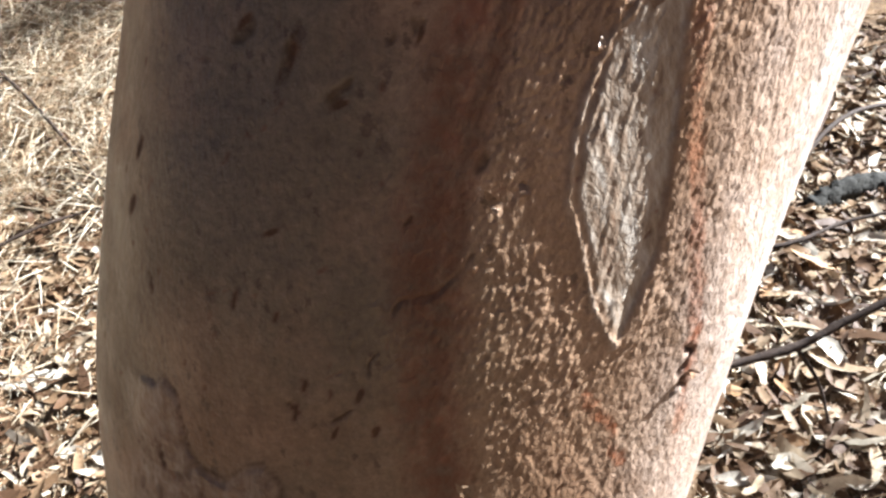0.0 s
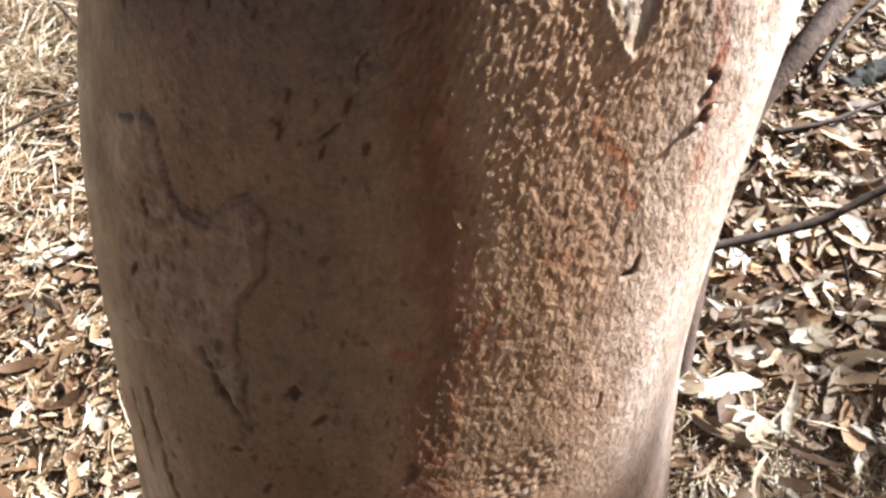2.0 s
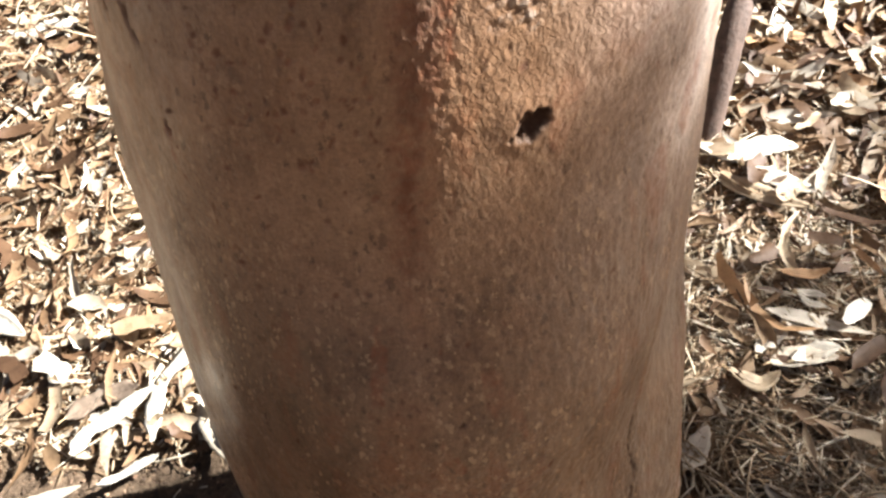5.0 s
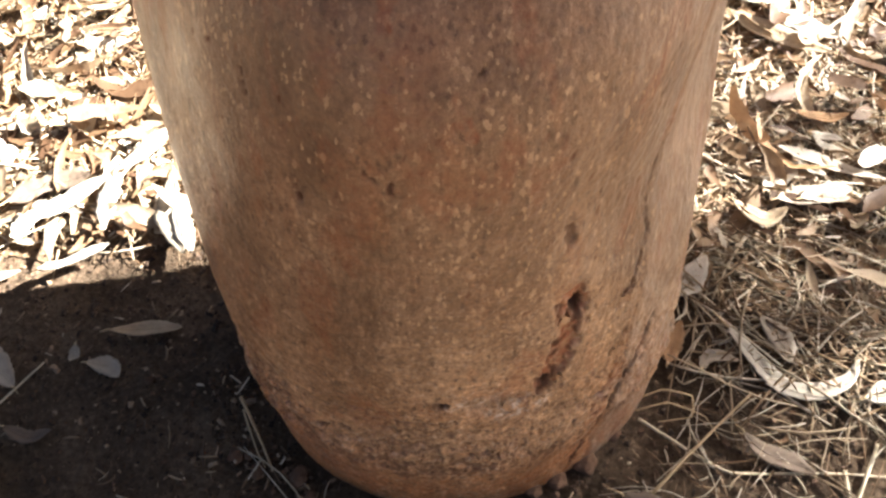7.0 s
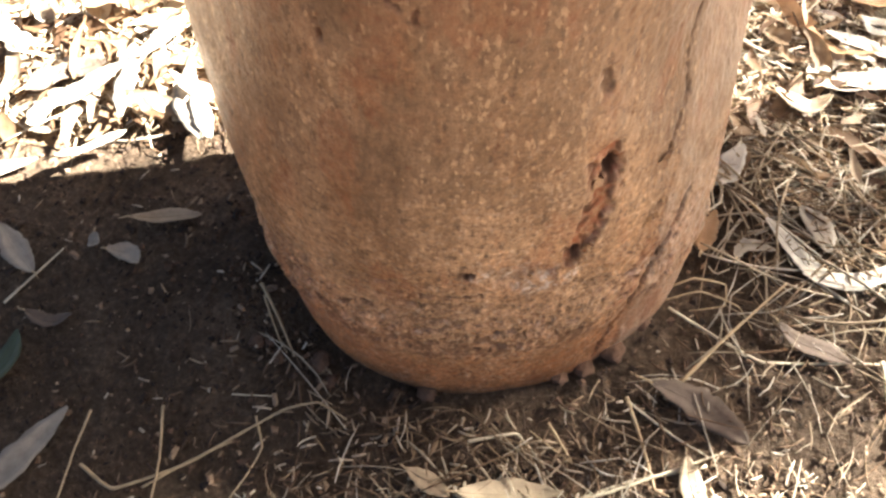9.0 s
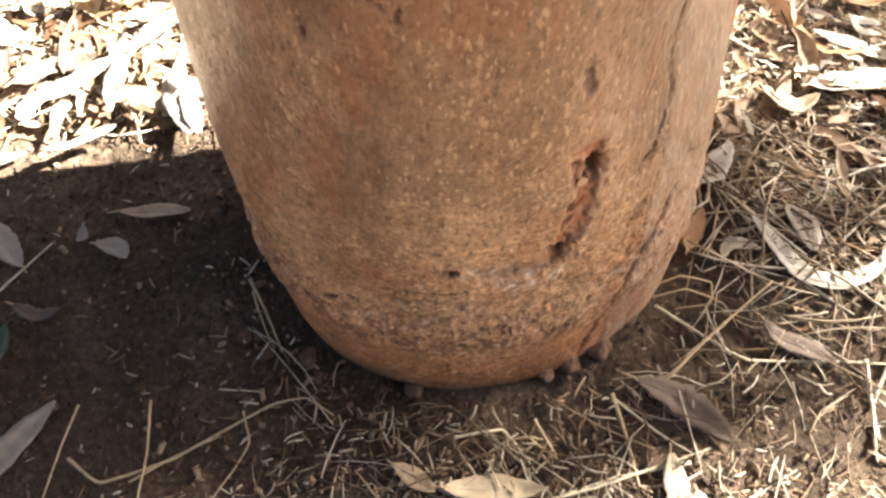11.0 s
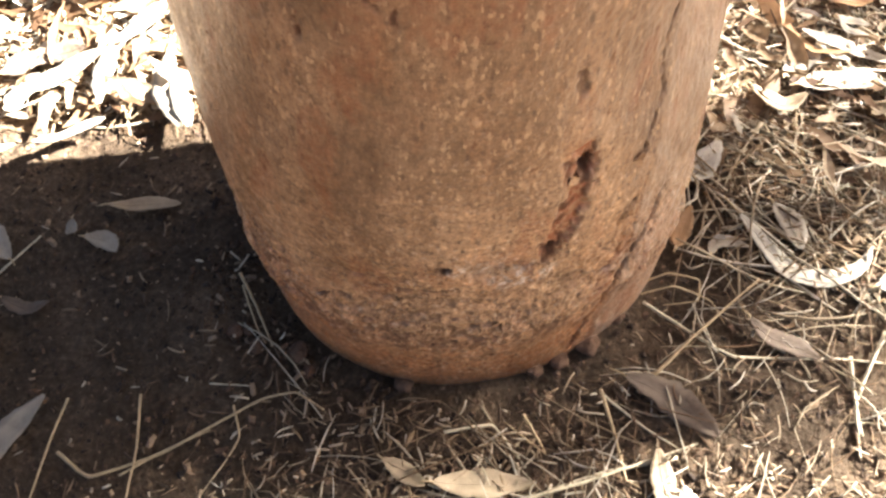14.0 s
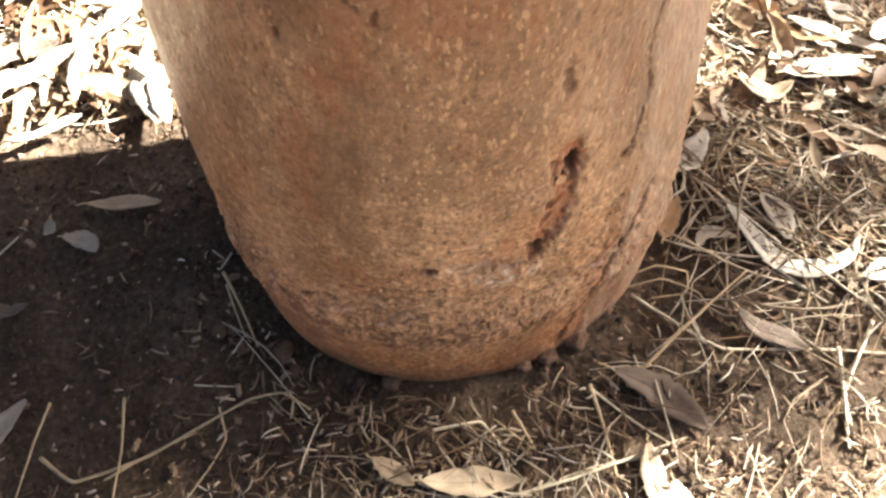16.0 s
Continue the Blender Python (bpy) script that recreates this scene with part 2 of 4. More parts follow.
# ---- building helpers ----
def grid_mesh(name, points, material, wrap=False):
    """A mesh from an array rows x columns x 3; wrap joins the last column to the first."""
    r, c = points.shape[:2]
    i, j = np.meshgrid(np.arange(r - 1), np.arange(c if wrap else c - 1), indexing="ij")
    k = (j + 1) % c
    quads = np.stack([i * c + j, i * c + k, (i + 1) * c + k, (i + 1) * c + j], -1).reshape(-1, 4)
    me = bpy.data.meshes.new(name)
    me.vertices.add(r * c)
    me.vertices.foreach_set("co", points.reshape(-1).astype(np.float32))
    me.loops.add(len(quads) * 4)
    me.loops.foreach_set("vertex_index", quads.reshape(-1).astype(np.int32))
    me.polygons.add(len(quads))
    me.polygons.foreach_set("loop_start", np.arange(0, len(quads) * 4, 4, dtype=np.int32))
    me.polygons.foreach_set("use_smooth", np.ones(len(quads), bool))
    me.materials.append(material)
    me.update(calc_edges=True)
    me.validate()
    return me


def part(name, me, parent, label=""):
    ob = new(name, me)
    ob.parent = parent
    return tagged(ob, label)


def gather(name, pieces, material, smooth=True):
    """One mesh from many (verts, faces) arrays; faces are quads."""
    counts = np.cumsum([0] + [len(v) for v, _ in pieces])
    verts = np.concatenate([v for v, _ in pieces])
    quads = np.concatenate([f + o for (_, f), o in zip(pieces, counts)])
    me = bpy.data.meshes.new(name)
    me.vertices.add(len(verts))
    me.vertices.foreach_set("co", verts.reshape(-1).astype(np.float32))
    me.loops.add(len(quads) * 4)
    me.loops.foreach_set("vertex_index", quads.reshape(-1).astype(np.int32))
    me.polygons.add(len(quads))
    me.polygons.foreach_set("loop_start", np.arange(0, len(quads) * 4, 4, dtype=np.int32))
    me.polygons.foreach_set("use_smooth", np.full(len(quads), smooth, bool))
    me.materials.append(material)
    me.update(calc_edges=True)
    return me


def spline(points, steps):
    """A smooth line through the points."""
    p = np.array(points, float)
    if len(p) == 2:
        return p[0] + (p[1] - p[0]) * np.linspace(0, 1, steps)[:, None]
    m = np.gradient(p, axis=0)
    u = np.linspace(0, len(p) - 1, steps)
    i = np.clip(u.astype(int), 0, len(p) - 2)
    t = (u - i)[:, None]
    return ((2 * t**3 - 3 * t**2 + 1) * p[i] + (t**3 - 2 * t**2 + t) * m[i]
            + (3 * t**2 - 2 * t**3) * p[i + 1] + (t**3 - t**2) * m[i + 1])


def tube(line, radii, sides, rough=0.0, seed=0):
    """Rings along a line, closed to a point at both ends: verts and quads."""
    rng = np.random.default_rng(seed)
    line = np.asarray(line, float)
    line = np.concatenate([line[:1], line, line[-1:]])
    radii = np.concatenate([[radii[0] * 0.05], radii, [radii[-1] * 0.05]])
    ahead = np.gradient(line, axis=0)
    ahead[0], ahead[-1] = ahead[1], ahead[-2]
    ahead /= np.linalg.norm(ahead, axis=1, keepdims=True) + 1e-9
    side = np.cross(ahead, [0.13, 0.21, 0.97])
    side /= np.linalg.norm(side, axis=1, keepdims=True) + 1e-9
    over = np.cross(side, ahead)
    a = np.arange(sides) * 2 * np.pi / sides
    r = radii[:, None] * (1 + rough * rng.normal(size=(len(line), sides)))
    verts = line[:, None] + r[..., None] * (np.cos(a)[None, :, None] * side[:, None] + np.sin(a)[None, :, None] * over[:, None])
    i, j = np.meshgrid(np.arange(len(line) - 1), np.arange(sides), indexing="ij")
    k = (j + 1) % sides
    quads = np.stack([i * sides + j, i * sides + k, (i + 1) * sides + k, (i + 1) * sides + j], -1).reshape(-1, 4)
    return verts.reshape(-1, 3), quads


# ---- the ground's lie ----
def lumps(x, y):
    """Height of the soil: gentle swells and clods; numpy arrays in, array out."""
    h = 0.006 * np.sin(x * 5.1 + 1.0) * np.sin(y * 4.3 + 0.4)
    h += 0.003 * np.sin(x * 17 + y * 9) * np.sin(y * 21 - x * 6)
    far = np.clip((np.hypot(x, y - 0.8) - 2.0) / 4, 0, 1)
    return h + 0.05 * far * np.sin(x * 0.7) * np.sin(y * 0.6)


def rough_field(x, y, seed, fine=5):
    """Fine uneven heights from a sum of turned waves."""
    rng = np.random.default_rng(seed)
    h = np.zeros_like(x)
    for octave in range(fine):
        f = 28.0 * 1.9**octave
        for _ in range(4):
            a, p = rng.uniform(0, 2 * np.pi, 2)
            b, q = rng.uniform(0, 2 * np.pi, 2)
            h += np.sin(f * (x * np.cos(a) + y * np.sin(a)) + p + 1.3 * np.sin(f * 0.6 * (x * np.cos(b) + y * np.sin(b)) + q)) * 0.55**octave
    return h / 5.0


def lattice(u, v, cell, seed):
    """Smooth random heights from -1 to 1 with lumps of about one cell's size."""
    table = np.random.default_rng(seed).uniform(-1, 1, (256, 256))
    x, y = u / cell + 900.3, v / cell + 700.7
    i, j = np.floor(x).astype(int), np.floor(y).astype(int)
    f, g = x - i, y - j
    f, g = f * f * (3 - 2 * f), g * g * (3 - 2 * g)
    i, j, k, m = i & 255, j & 255, (i + 1) & 255, (j + 1) & 255
    return (table[i, j] * (1 - f) + table[k, j] * f) * (1 - g) + (table[i, m] * (1 - f) + table[k, m] * f) * g


# ---- the trunk's shape ----
LEVELS = [-0.06, 0.04, 0.12, 0.22, 0.34, 0.46, 0.58, 0.7, 0.82, 0.94, 1.06, 1.2, 1.4]
AXIS_X = [-0.0635, -0.0626, -0.0637, -0.0677, -0.0820, -0.0791, -0.0734, -0.0633, -0.0382, 0.0025, 0.0481, 0.0947, 0.1413]
AXIS_Y = [0.1805, 0.1941, 0.2158, 0.2416, 0.2692, 0.2965, 0.3318, 0.3623, 0.3984, 0.4346, 0.4734, 0.5121, 0.5509]
GIRTH = [0.1783, 0.1969, 0.2071, 0.2182, 0.2199, 0.2189, 0.2054, 0.2002, 0.2012, 0.1999, 0.1968, 0.1941, 0.1914]
OVAL_A = [-0.0257, -0.0682, -0.0797, -0.0690, -0.0395, -0.0408, -0.0403, -0.0735, -0.0562, -0.0352, -0.0127, 0.0027, 0.0144]
OVAL_B = [-0.0168, 0.0068, 0.0217, 0.0458, 0.0325, -0.0272, -0.0272, -0.0534, -0.0504, -0.0376, -0.0318, -0.0209, -0.0080]
LOBE_A = [0.0132, 0.0278, 0.0016, -0.0200, -0.0576, -0.0411, 0.0090, 0.0135, 0.0230, 0.0437, 0.0253, 0.0084, -0.0043]
LOBE_B = [-0.0185, -0.0227, -0.0300, -0.0063, 0.0395, 0.0478, 0.0159, -0.0264, -0.0265, -0.0036, 0.0035, 0.0033, 0.0015]
BACK = 0.45                                   # the trunk is oval: its far side is shallower


def along(z, values):
    k, v = np.array(LEVELS), np.array(values)
    m = np.gradient(v, k)
    top = z > k[-1]
    w = np.clip(z, k[0], k[-1])
    i = np.clip(np.searchsorted(k, w) - 1, 0, len(k) - 2)
    h = k[i + 1] - k[i]
    t = (w - k[i]) / h
    out = (2 * t**3 - 3 * t**2 + 1) * v[i] + (t**3 - 2 * t**2 + t) * h * m[i] + (3 * t**2 - 2 * t**3) * v[i + 1] + (t**3 - t**2) * h * m[i + 1]
    return out, top


def trunk_point(theta, z, swell=0.0):
    """The bark's place at an angle (radians from +x) and height, moved out by swell."""
    cx, cy, r, e, g, p, q = (along(z, v)[0] for v in (AXIS_X, AXIS_Y, GIRTH, OVAL_A, OVAL_B, LOBE_A, LOBE_B))
    above = np.maximum(z - 1.4, 0)
    cx, cy, r = cx + 0.34 * above, cy + 0.22 * above, r * (1 - 0.06 * above)
    r = r * (1 + e * np.cos(2 * theta) + g * np.sin(2 * theta) + p * np.cos(3 * theta) + q * np.sin(3 * theta)) + swell
    dy = r * np.sin(theta)
    dy = np.where(dy > 0, dy * BACK, dy)
    return np.stack([cx + r * np.cos(theta), cy + dy, z], -1)


def near_line(a, z, points, width):
    """0 to 1: how near (degrees, metres) places on the bark lie to a drawn line. One degree is about 3.5 mm."""
    best = np.full(a.shape, 9.0)
    pts = [(p[0] * 0.0035, p[1]) for p in points]
    u = a * 0.0035
    for (ax, az), (bx, bz) in zip(pts[:-1], pts[1:]):
        dx, dz = bx - ax, bz - az
        t = np.clip(((u - ax) * dx + (z - az) * dz) / (dx * dx + dz * dz + 1e-12), 0, 1)
        best = np.minimum(best, np.hypot(u - ax - t * dx, z - az - t * dz))
    return np.clip(1 - best / width, 0, 1)


def spot(a, z, at, wide, tall, turn=0.0):
    """0 to 1: a rounded spot, wide and tall in metres, turned by degrees."""
    u, v = (a - at[0]) * 0.0035, z - at[1]
    c, s = math.cos(radians(turn)), math.sin(radians(turn))
    return np.clip(1.25 - np.hypot((u * c + v * s) / wide, (v * c - u * s) / tall), 0, 1).clip(0, 1)


def grains(u, v, cell, seed, lean=0.45):
    """Rounded grains strewn at random, one to a cell: 0 between them, up to 1 on the largest."""
    rng = np.random.default_rng(seed)
    px, py, size = rng.uniform(0.1, 0.9, (256, 256)), rng.uniform(0.1, 0.9, (256, 256)), rng.uniform(0.25, 0.75, (256, 256))
    x, y = u / cell + 500.0, v / cell + 500.0
    i, j = np.floor(x).astype(int), np.floor(y).astype(int)
    best = np.zeros_like(x)
    for di in (-1, 0, 1):
        for dj in (-1, 0, 1):
            p, q = (i + di) & 255, (j + dj) & 255
            r = np.hypot(x - i - di - px[p, q], y - j - dj - py[p, q]) / size[p, q]
            best = np.maximum(best, np.clip(1 - r * r, 0, 1) * (lean + (1 - lean) * (size[p, q] - 0.25) * 2))
    return best


def smooth(x):
    x = np.clip(x, 0, 1)
    return x * x * (3 - 2 * x)


def build_trunk(parent):
    angles = np.concatenate([np.arange(-172, -98, 0.5), np.arange(-98, -30, 0.21), np.arange(-30, 12, 0.6), np.arange(12, 188, 4.0)])
    heights = np.concatenate([np.arange(-0.06, 0.28, 0.0017), np.arange(0.28, 0.56, 0.002), np.arange(0.56, 1.1, 0.001), np.arange(1.1, 2.6, 0.03)])
    angles = angles[np.concatenate([[True], np.diff(angles) > 0.15])]
    heights = heights[np.concatenate([[True], np.diff(heights) > 0.0008])]
    a, z = np.meshgrid(angles, heights)
    wob = rough_field(a * 0.0035, z, 5, 6)
    u = a * 0.0037
    frayed = lattice(u, z, 0.006, 31) + 0.6 * lattice(u, z, 0.0028, 32)
    pebble = lattice(u, z * 0.8, 0.0034, 33) + 0.6 * lattice(u, z, 0.0019, 34) + 0.3 * lattice(u, z * 0.6, 0.008, 35)
    lively = 0.55 + 0.45 * smooth((lattice(u, z, 0.05, 36) + 0.5) / 0.8)
    fine = np.interp(z, [0.0, 0.24, 0.4, 0.62, 0.75, 1.1], [0.0006, 0.0006, 0.0003, 0.0002, 0.0002, 0.0002]) * np.interp(a, [-110, -90], [0.45, 1.0])
    skin = smooth((a + 100) / 18) * smooth((z - 0.5) / 0.15)
    swell = fine * lively * np.sign(pebble) * np.abs(pebble) ** 1.2 + (0.0010 - 0.0007 * skin) * wob + 0.0010 * np.sin(a * 0.13 + z * 9) * np.sin(z * 17 + a * 0.05)
    # the trunk is flattened between the seeping stain and a ridge towards the sun
    middle = np.interp(z, [0.6, 0.8, 0.9, 1.02], [-62, -64, -68, -71])
    swell -= np.interp(z, [0.6, 0.7, 0.85, 0.95, 1.05], [0.004, 0.0075, 0.0075, 0.0045, 0.0045]) * (1 - np.clip((a - middle) / 23, -1, 1) ** 2) ** 2 * smooth((z - 0.56) / 0.15)
    # higher up its front leans back a little more
    swell -= 0.06 * np.maximum(z - 0.9, 0) * smooth((a + 110) / 20) * smooth(-a / 50) * (z < 1.3)
    # it bulges behind, at half height
    round_ = np.where(a > 90, a - 360, a)
    swell += 0.018 * np.exp(-((round_ + 172) / 12) ** 2) * smooth((z - 0.3) / 0.25) * smooth((0.9 - z) / 0.2)
    # a goose-flesh of small grains, which the low sun picks out
    goose = skin * lively * np.interp(a, [-62, -42], [1.0, 0.4]) * np.interp(z, [0.55, 0.7, 0.82, 0.92], [0.12, 0.2, 0.4, 1.1]) * (0.0007 * grains(u, z, 0.0034, 61) + 0.00025 * grains(u, z, 0.0026, 62))
    swell += goose
    swell += np.interp(a, [-95, -65], [0.0002, 0.0005]) * (1 - skin) * smooth((z - 0.2) / 0.1) * grains(u, z * 0.6, 0.005, 63)
    pale, red, dark = np.zeros_like(a), np.zeros_like(a), np.zeros_like(a)

    # the sunken patch where old bark has come away, with a raised rim
    left = np.interp(z, [0.895, 0.92, 0.94, 0.964, 0.983, 1.0, 1.016, 1.03], [-60.5, -66, -69, -73, -74.2, -74.2, -73.5, -70])
    right = np.interp(z, [0.895, 0.911, 0.931, 0.959, 0.987, 1.015, 1.06], [-60, -58.8, -58, -60, -62, -64.5, -67])
    ragged = 0.7 * wob
    inside = smooth((a - left - ragged) / 1.0) * smooth((right - a + 0.4 * ragged) / 0.9) * (z > 0.895) * smooth((1.034 + 0.004 * wob - z) / 0.008)
    slope = np.clip((a - left) / np.maximum(right - left, 1.0), 0, 1)
    grain = lattice(u, z * 0.3, 0.0022, 55) + 0.6 * lattice(u, z * 0.25, 0.0045, 56)
    crest = 0.4 + 0.6 * np.exp(-((z - 0.972) / 0.035) ** 2)
    swell -= 0.85 * inside * goose
    swell += inside * (0.002 * crest * (1 - slope) - 0.0014 * slope + 0.00028 * grain + 0.00012 * frayed)
    pale = np.maximum(pale, inside)
    rim = np.exp(-((a - left - ragged + 0.4) / 0.55) ** 2) * (z > 0.893) * (z < 1.03)
    swell += (0.0004 + 0.0010 * crest) * rim
    lip = np.exp(-((a - right - 1.2) / 1.5) ** 2) * (z > 0.893) * (z < 1.07)
    swell += 0.0005 * lip
    # the rim's sunlit edge is painted paler
    pale = np.maximum(pale, 0.55 * rim)

    broken = smooth((lattice(u, z, 0.005, 51) + 0.45) / 0.5)
    # the thin plate that is lifting off low on the shaded side, and its ledge
    edge = np.interp(z, [0.747, 0.768, 0.794, 0.813, 0.83, 0.852, 0.864, 0.872], [-101.4, -101.8, -102.9, -102.7, -99.5, -99.4, -101.5, -104])
    top = np.interp(a, [-134, -126, -120, -118.5, -116, -113.8, -110.8, -107, -104, -102, -99.4], [0.89, 0.88, 0.884, 0.889, 0.883, 0.861, 0.851, 0.850, 0.861, 0.864, 0.852])
    foot = np.interp(a, [-135, -119, -112, -106, -101], [0.75, 0.771, 0.777, 0.77, 0.747])
    plate = smooth((edge - a + 0.5 * wob) / 0.8) * smooth((top - z + 0.002 * wob) / 0.003) * smooth((z - foot + 0.003 * wob) / 0.004) * smooth((a + 129) / 9)
    swell += 0.0014 * plate * (1 + 0.5 * wob) + 0.0003 * plate * frayed
    pale = np.maximum(pale, 0.55 * plate * smooth((frayed + 1.0) / 1.0))
    red = np.maximum(red, 0.2 * plate)
    scab = plate * grains(u, z, 0.0045, 84)
    swell += 0.0006 * scab
    pale = np.maximum(pale, 0.6 * scab * smooth((lattice(u, z, 0.02, 85) + 0.6) / 0.8))
    dark = np.maximum(dark, 0.5 * plate * smooth((grains(u, z * 0.6, 0.007, 86) + 0.12 * frayed - 0.6) / 0.2) * smooth((lattice(u, z, 0.025, 87) + 0.1) / 0.4))
    # dark lines painted along the ledge, the top one for its shadow
    dark = np.maximum(dark, (0.35 + 0.35 * broken) * np.exp(-((a - edge - 0.5 - 0.3 * frayed) / 0.45) ** 2) * (z > 0.747) * (z < 0.862))
    dark = np.maximum(dark, (0.3 + 0.35 * broken) * np.exp(-((z - top - 0.001 - 0.0008 * frayed) / 0.0011) ** 2) * (a < -100) * smooth((a + 121) / 4))

    # cracks and slits: a line, its width, depth and darkness
    for points, width, deep, gloom in (
            ([(-83, 0.952), (-86, 0.94), (-90, 0.938), (-92, 0.923), (-91, 0.911)], 0.0014, 0.001, 0.6),
            ([(-108, 0.784), (-106, 0.769), (-101, 0.747)], 0.003, 0.002, 0.75),
            ([(-75, 0.474), (-73, 0.485)], 0.0014, 0.0014, 0.8), ([(-91, 0.434), (-87, 0.424), (-84, 0.412)], 0.0016, 0.0014, 0.75),
            ([(-106, 0.456), (-105, 0.445)], 0.002, 0.0015, 0.8), ([(-58.5, 0.36), (-58, 0.343)], 0.0045, 0.002, 0.7),
            ([(-37, 0.345), (-38.5, 0.31), (-37.5, 0.285), (-40, 0.265), (-44, 0.244)], 0.0028, 0.003, 0.45), ([(-46, 0.245), (-42.5, 0.25)], 0.006, 0.006, 1.0),
            ([(-45, 0.2), (-43, 0.205)], 0.005, 0.005, 0.9), ([(-96, 0.176), (-88, 0.179), (-80, 0.183)], 0.002, 0.002, 0.7),
            ([(-100, 0.165), (-93, 0.163), (-84, 0.17)], 0.0018, 0.002, 0.6), ([(-122, 0.155), (-118, 0.137)], 0.004, 0.003, 0.6),
            ([(-122, 0.735), (-120, 0.70), (-118, 0.668)], 0.003, 0.0015, 0.55), ([(-128, 0.72), (-125, 0.67)], 0.0025, 0.0015, 0.5),
            ([(-100, 0.892), (-99.3, 0.897)], 0.0016, 0.0007, 0.8), ([(-99, 0.903), (-98.8, 0.905)], 0.0013, 0.0005, 0.8), ([(-94, 0.889), (-93, 0.892)], 0.0015, 0.0007, 0.8),
            ([(-98, 0.398), (-97.5, 0.388)], 0.003, 0.002, 0.8), ([(-84, 0.42), (-83, 0.41)], 0.0025, 0.002, 0.7)):
        near = near_line(a + 0.5 * frayed, z + 0.0012 * frayed, points, width * 1.1)
        near = smooth(near * 1.6) * (0.25 + 0.75 * broken)
        swell -= deep * near
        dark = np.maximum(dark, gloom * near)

    # knots and holes: place, size, depth, darkness
    for at, wide, tall, deep, gloom in (
            ((-62, 0.631), 0.0095, 0.0085, 0.006, 1.0), ((-79, 0.725), 0.006, 0.007, 0.002, 0.55), ((-94, 0.774), 0.0045, 0.003, 0.002, 0.8),
            ((-52, 0.796), 0.003, 0.005, 0.003, 0.9), ((-52, 0.728), 0.002, 0.005, 0.003, 0.8), ((-115, 0.628), 0.003, 0.006, 0.002, 0.6),
            ((-57, 0.278), 0.0055, 0.012, 0.008, 1.0), ((-63, 0.208), 0.0055, 0.006, 0.006, 1.0), ((-82, 0.21), 0.0065, 0.0055, 0.006, 1.0),
            ((-108, 0.138), 0.006, 0.005, 0.004, 0.9), ((-103, 0.148), 0.006, 0.006, 0.004, 0.9), ((-72, 0.125), 0.006, 0.008, 0.005, 0.8),
            ((-108, 1.024), 0.004, 0.009, 0.001, 0.6), ((-102, 1.011), 0.003, 0.004, 0.001, 0.7), ((-115, 1.028), 0.004, 0.004, 0.001, 0.6),
            ((-96, 1.03), 0.004, 0.004, 0.001, 0.6), ((-85, 0.984), 0.005, 0.003, 0.001, 0.7), ((-97, 0.347), 0.003, 0.003, 0.001, 0.7),
            ((-48, 0.872), 0.003, 0.009, 0.003, 0.7), ((-47, 0.858), 0.003, 0.006, 0.003, 0.7)):
        s = spot(a + 1.1 * frayed, z + 0.003 * frayed, at, wide * 0.85, tall * 0.85)
        swell -= deep * smooth(s)
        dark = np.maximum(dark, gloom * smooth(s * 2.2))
        if deep > 0.0045:
            swell += 0.0018 * smooth(spot(a + 0.5 * frayed, z + 0.002 * frayed, at, wide * 2.1, tall * 1.9)) * (1 - smooth(s))

    # rust-red streaks and scratches
    for points, width, much in (
            ([(-64, 1.025), (-59, 0.976), (-53, 0.93), (-47, 0.867), (-45, 0.831)], 0.005, 0.5), ([(-48, 0.885), (-46.5, 0.856)], 0.004, 0.9),
            ([(-63, 0.875), (-58, 0.856), (-54, 0.829)], 0.0032, 0.85), ([(-72, 0.786), (-70, 0.806)], 0.0035, 0.95),
            ([(-70, 0.779), (-68, 0.79)], 0.003, 0.9), ([(-82, 0.792), (-80, 0.79)], 0.0045, 0.9), ([(-64, 0.82), (-61, 0.815)], 0.0055, 0.5),
            ([(-77, 0.85), (-76, 0.821), (-75, 0.8)], 0.003, 0.6), ([(-86, 0.93), (-83, 0.945)], 0.003, 0.6),
            ([(-58, 0.265), (-59, 0.245), (-61, 0.22)], 0.010, 0.85), ([(-76, 0.458), (-74, 0.45)], 0.004, 0.7), ([(-76.3, 0.754), (-73, 0.75)], 0.004, 0.9), ([(-73.3, 0.71), (-73, 0.675)], 0.0045, 0.8), ([(-77.8, 0.65), (-79.3, 0.595)], 0.0035, 0.75), ([(-115, 0.626), (-114.4, 0.612)], 0.004, 0.9), ([(-84, 0.54), (-85, 0.5)], 0.004, 0.6), ([(-98, 0.727), (-95.5, 0.722)], 0.007, 0.6)):
        red = np.maximum(red, much * smooth(1.6 * near_line(a + 0.6 * frayed, z + 0.001 * frayed, points, width)))
    seep = near_line(a + 1.6 * wob, z, [(-90, 1.06), (-90, 1.023), (-89, 1.0), (-90, 0.968), (-88, 0.943), (-85, 0.924), (-85, 0.9), (-79, 0.849),
                                        (-76, 0.8), (-75, 0.74), (-76, 0.68), (-79, 0.6), (-80, 0.48)], 0.02) * smooth((z - 0.49) / 0.16)
    red = np.maximum(red, 0.68 * smooth(seep * 1.2))
    dark = np.maximum(dark, 0.48 * smooth(seep * 1.1) * smooth((lattice(u, z * 0.4, 0.012, 41) + 0.4 * frayed + 0.9) / 1.0))
    core = near_line(a + 0.9 * wob + 0.4 * frayed, z, [(-86, 1.06), (-87, 0.99), (-85, 0.94), (-84, 0.9), (-80, 0.858), (-76, 0.82), (-75, 0.74), (-76, 0.68)], 0.008)
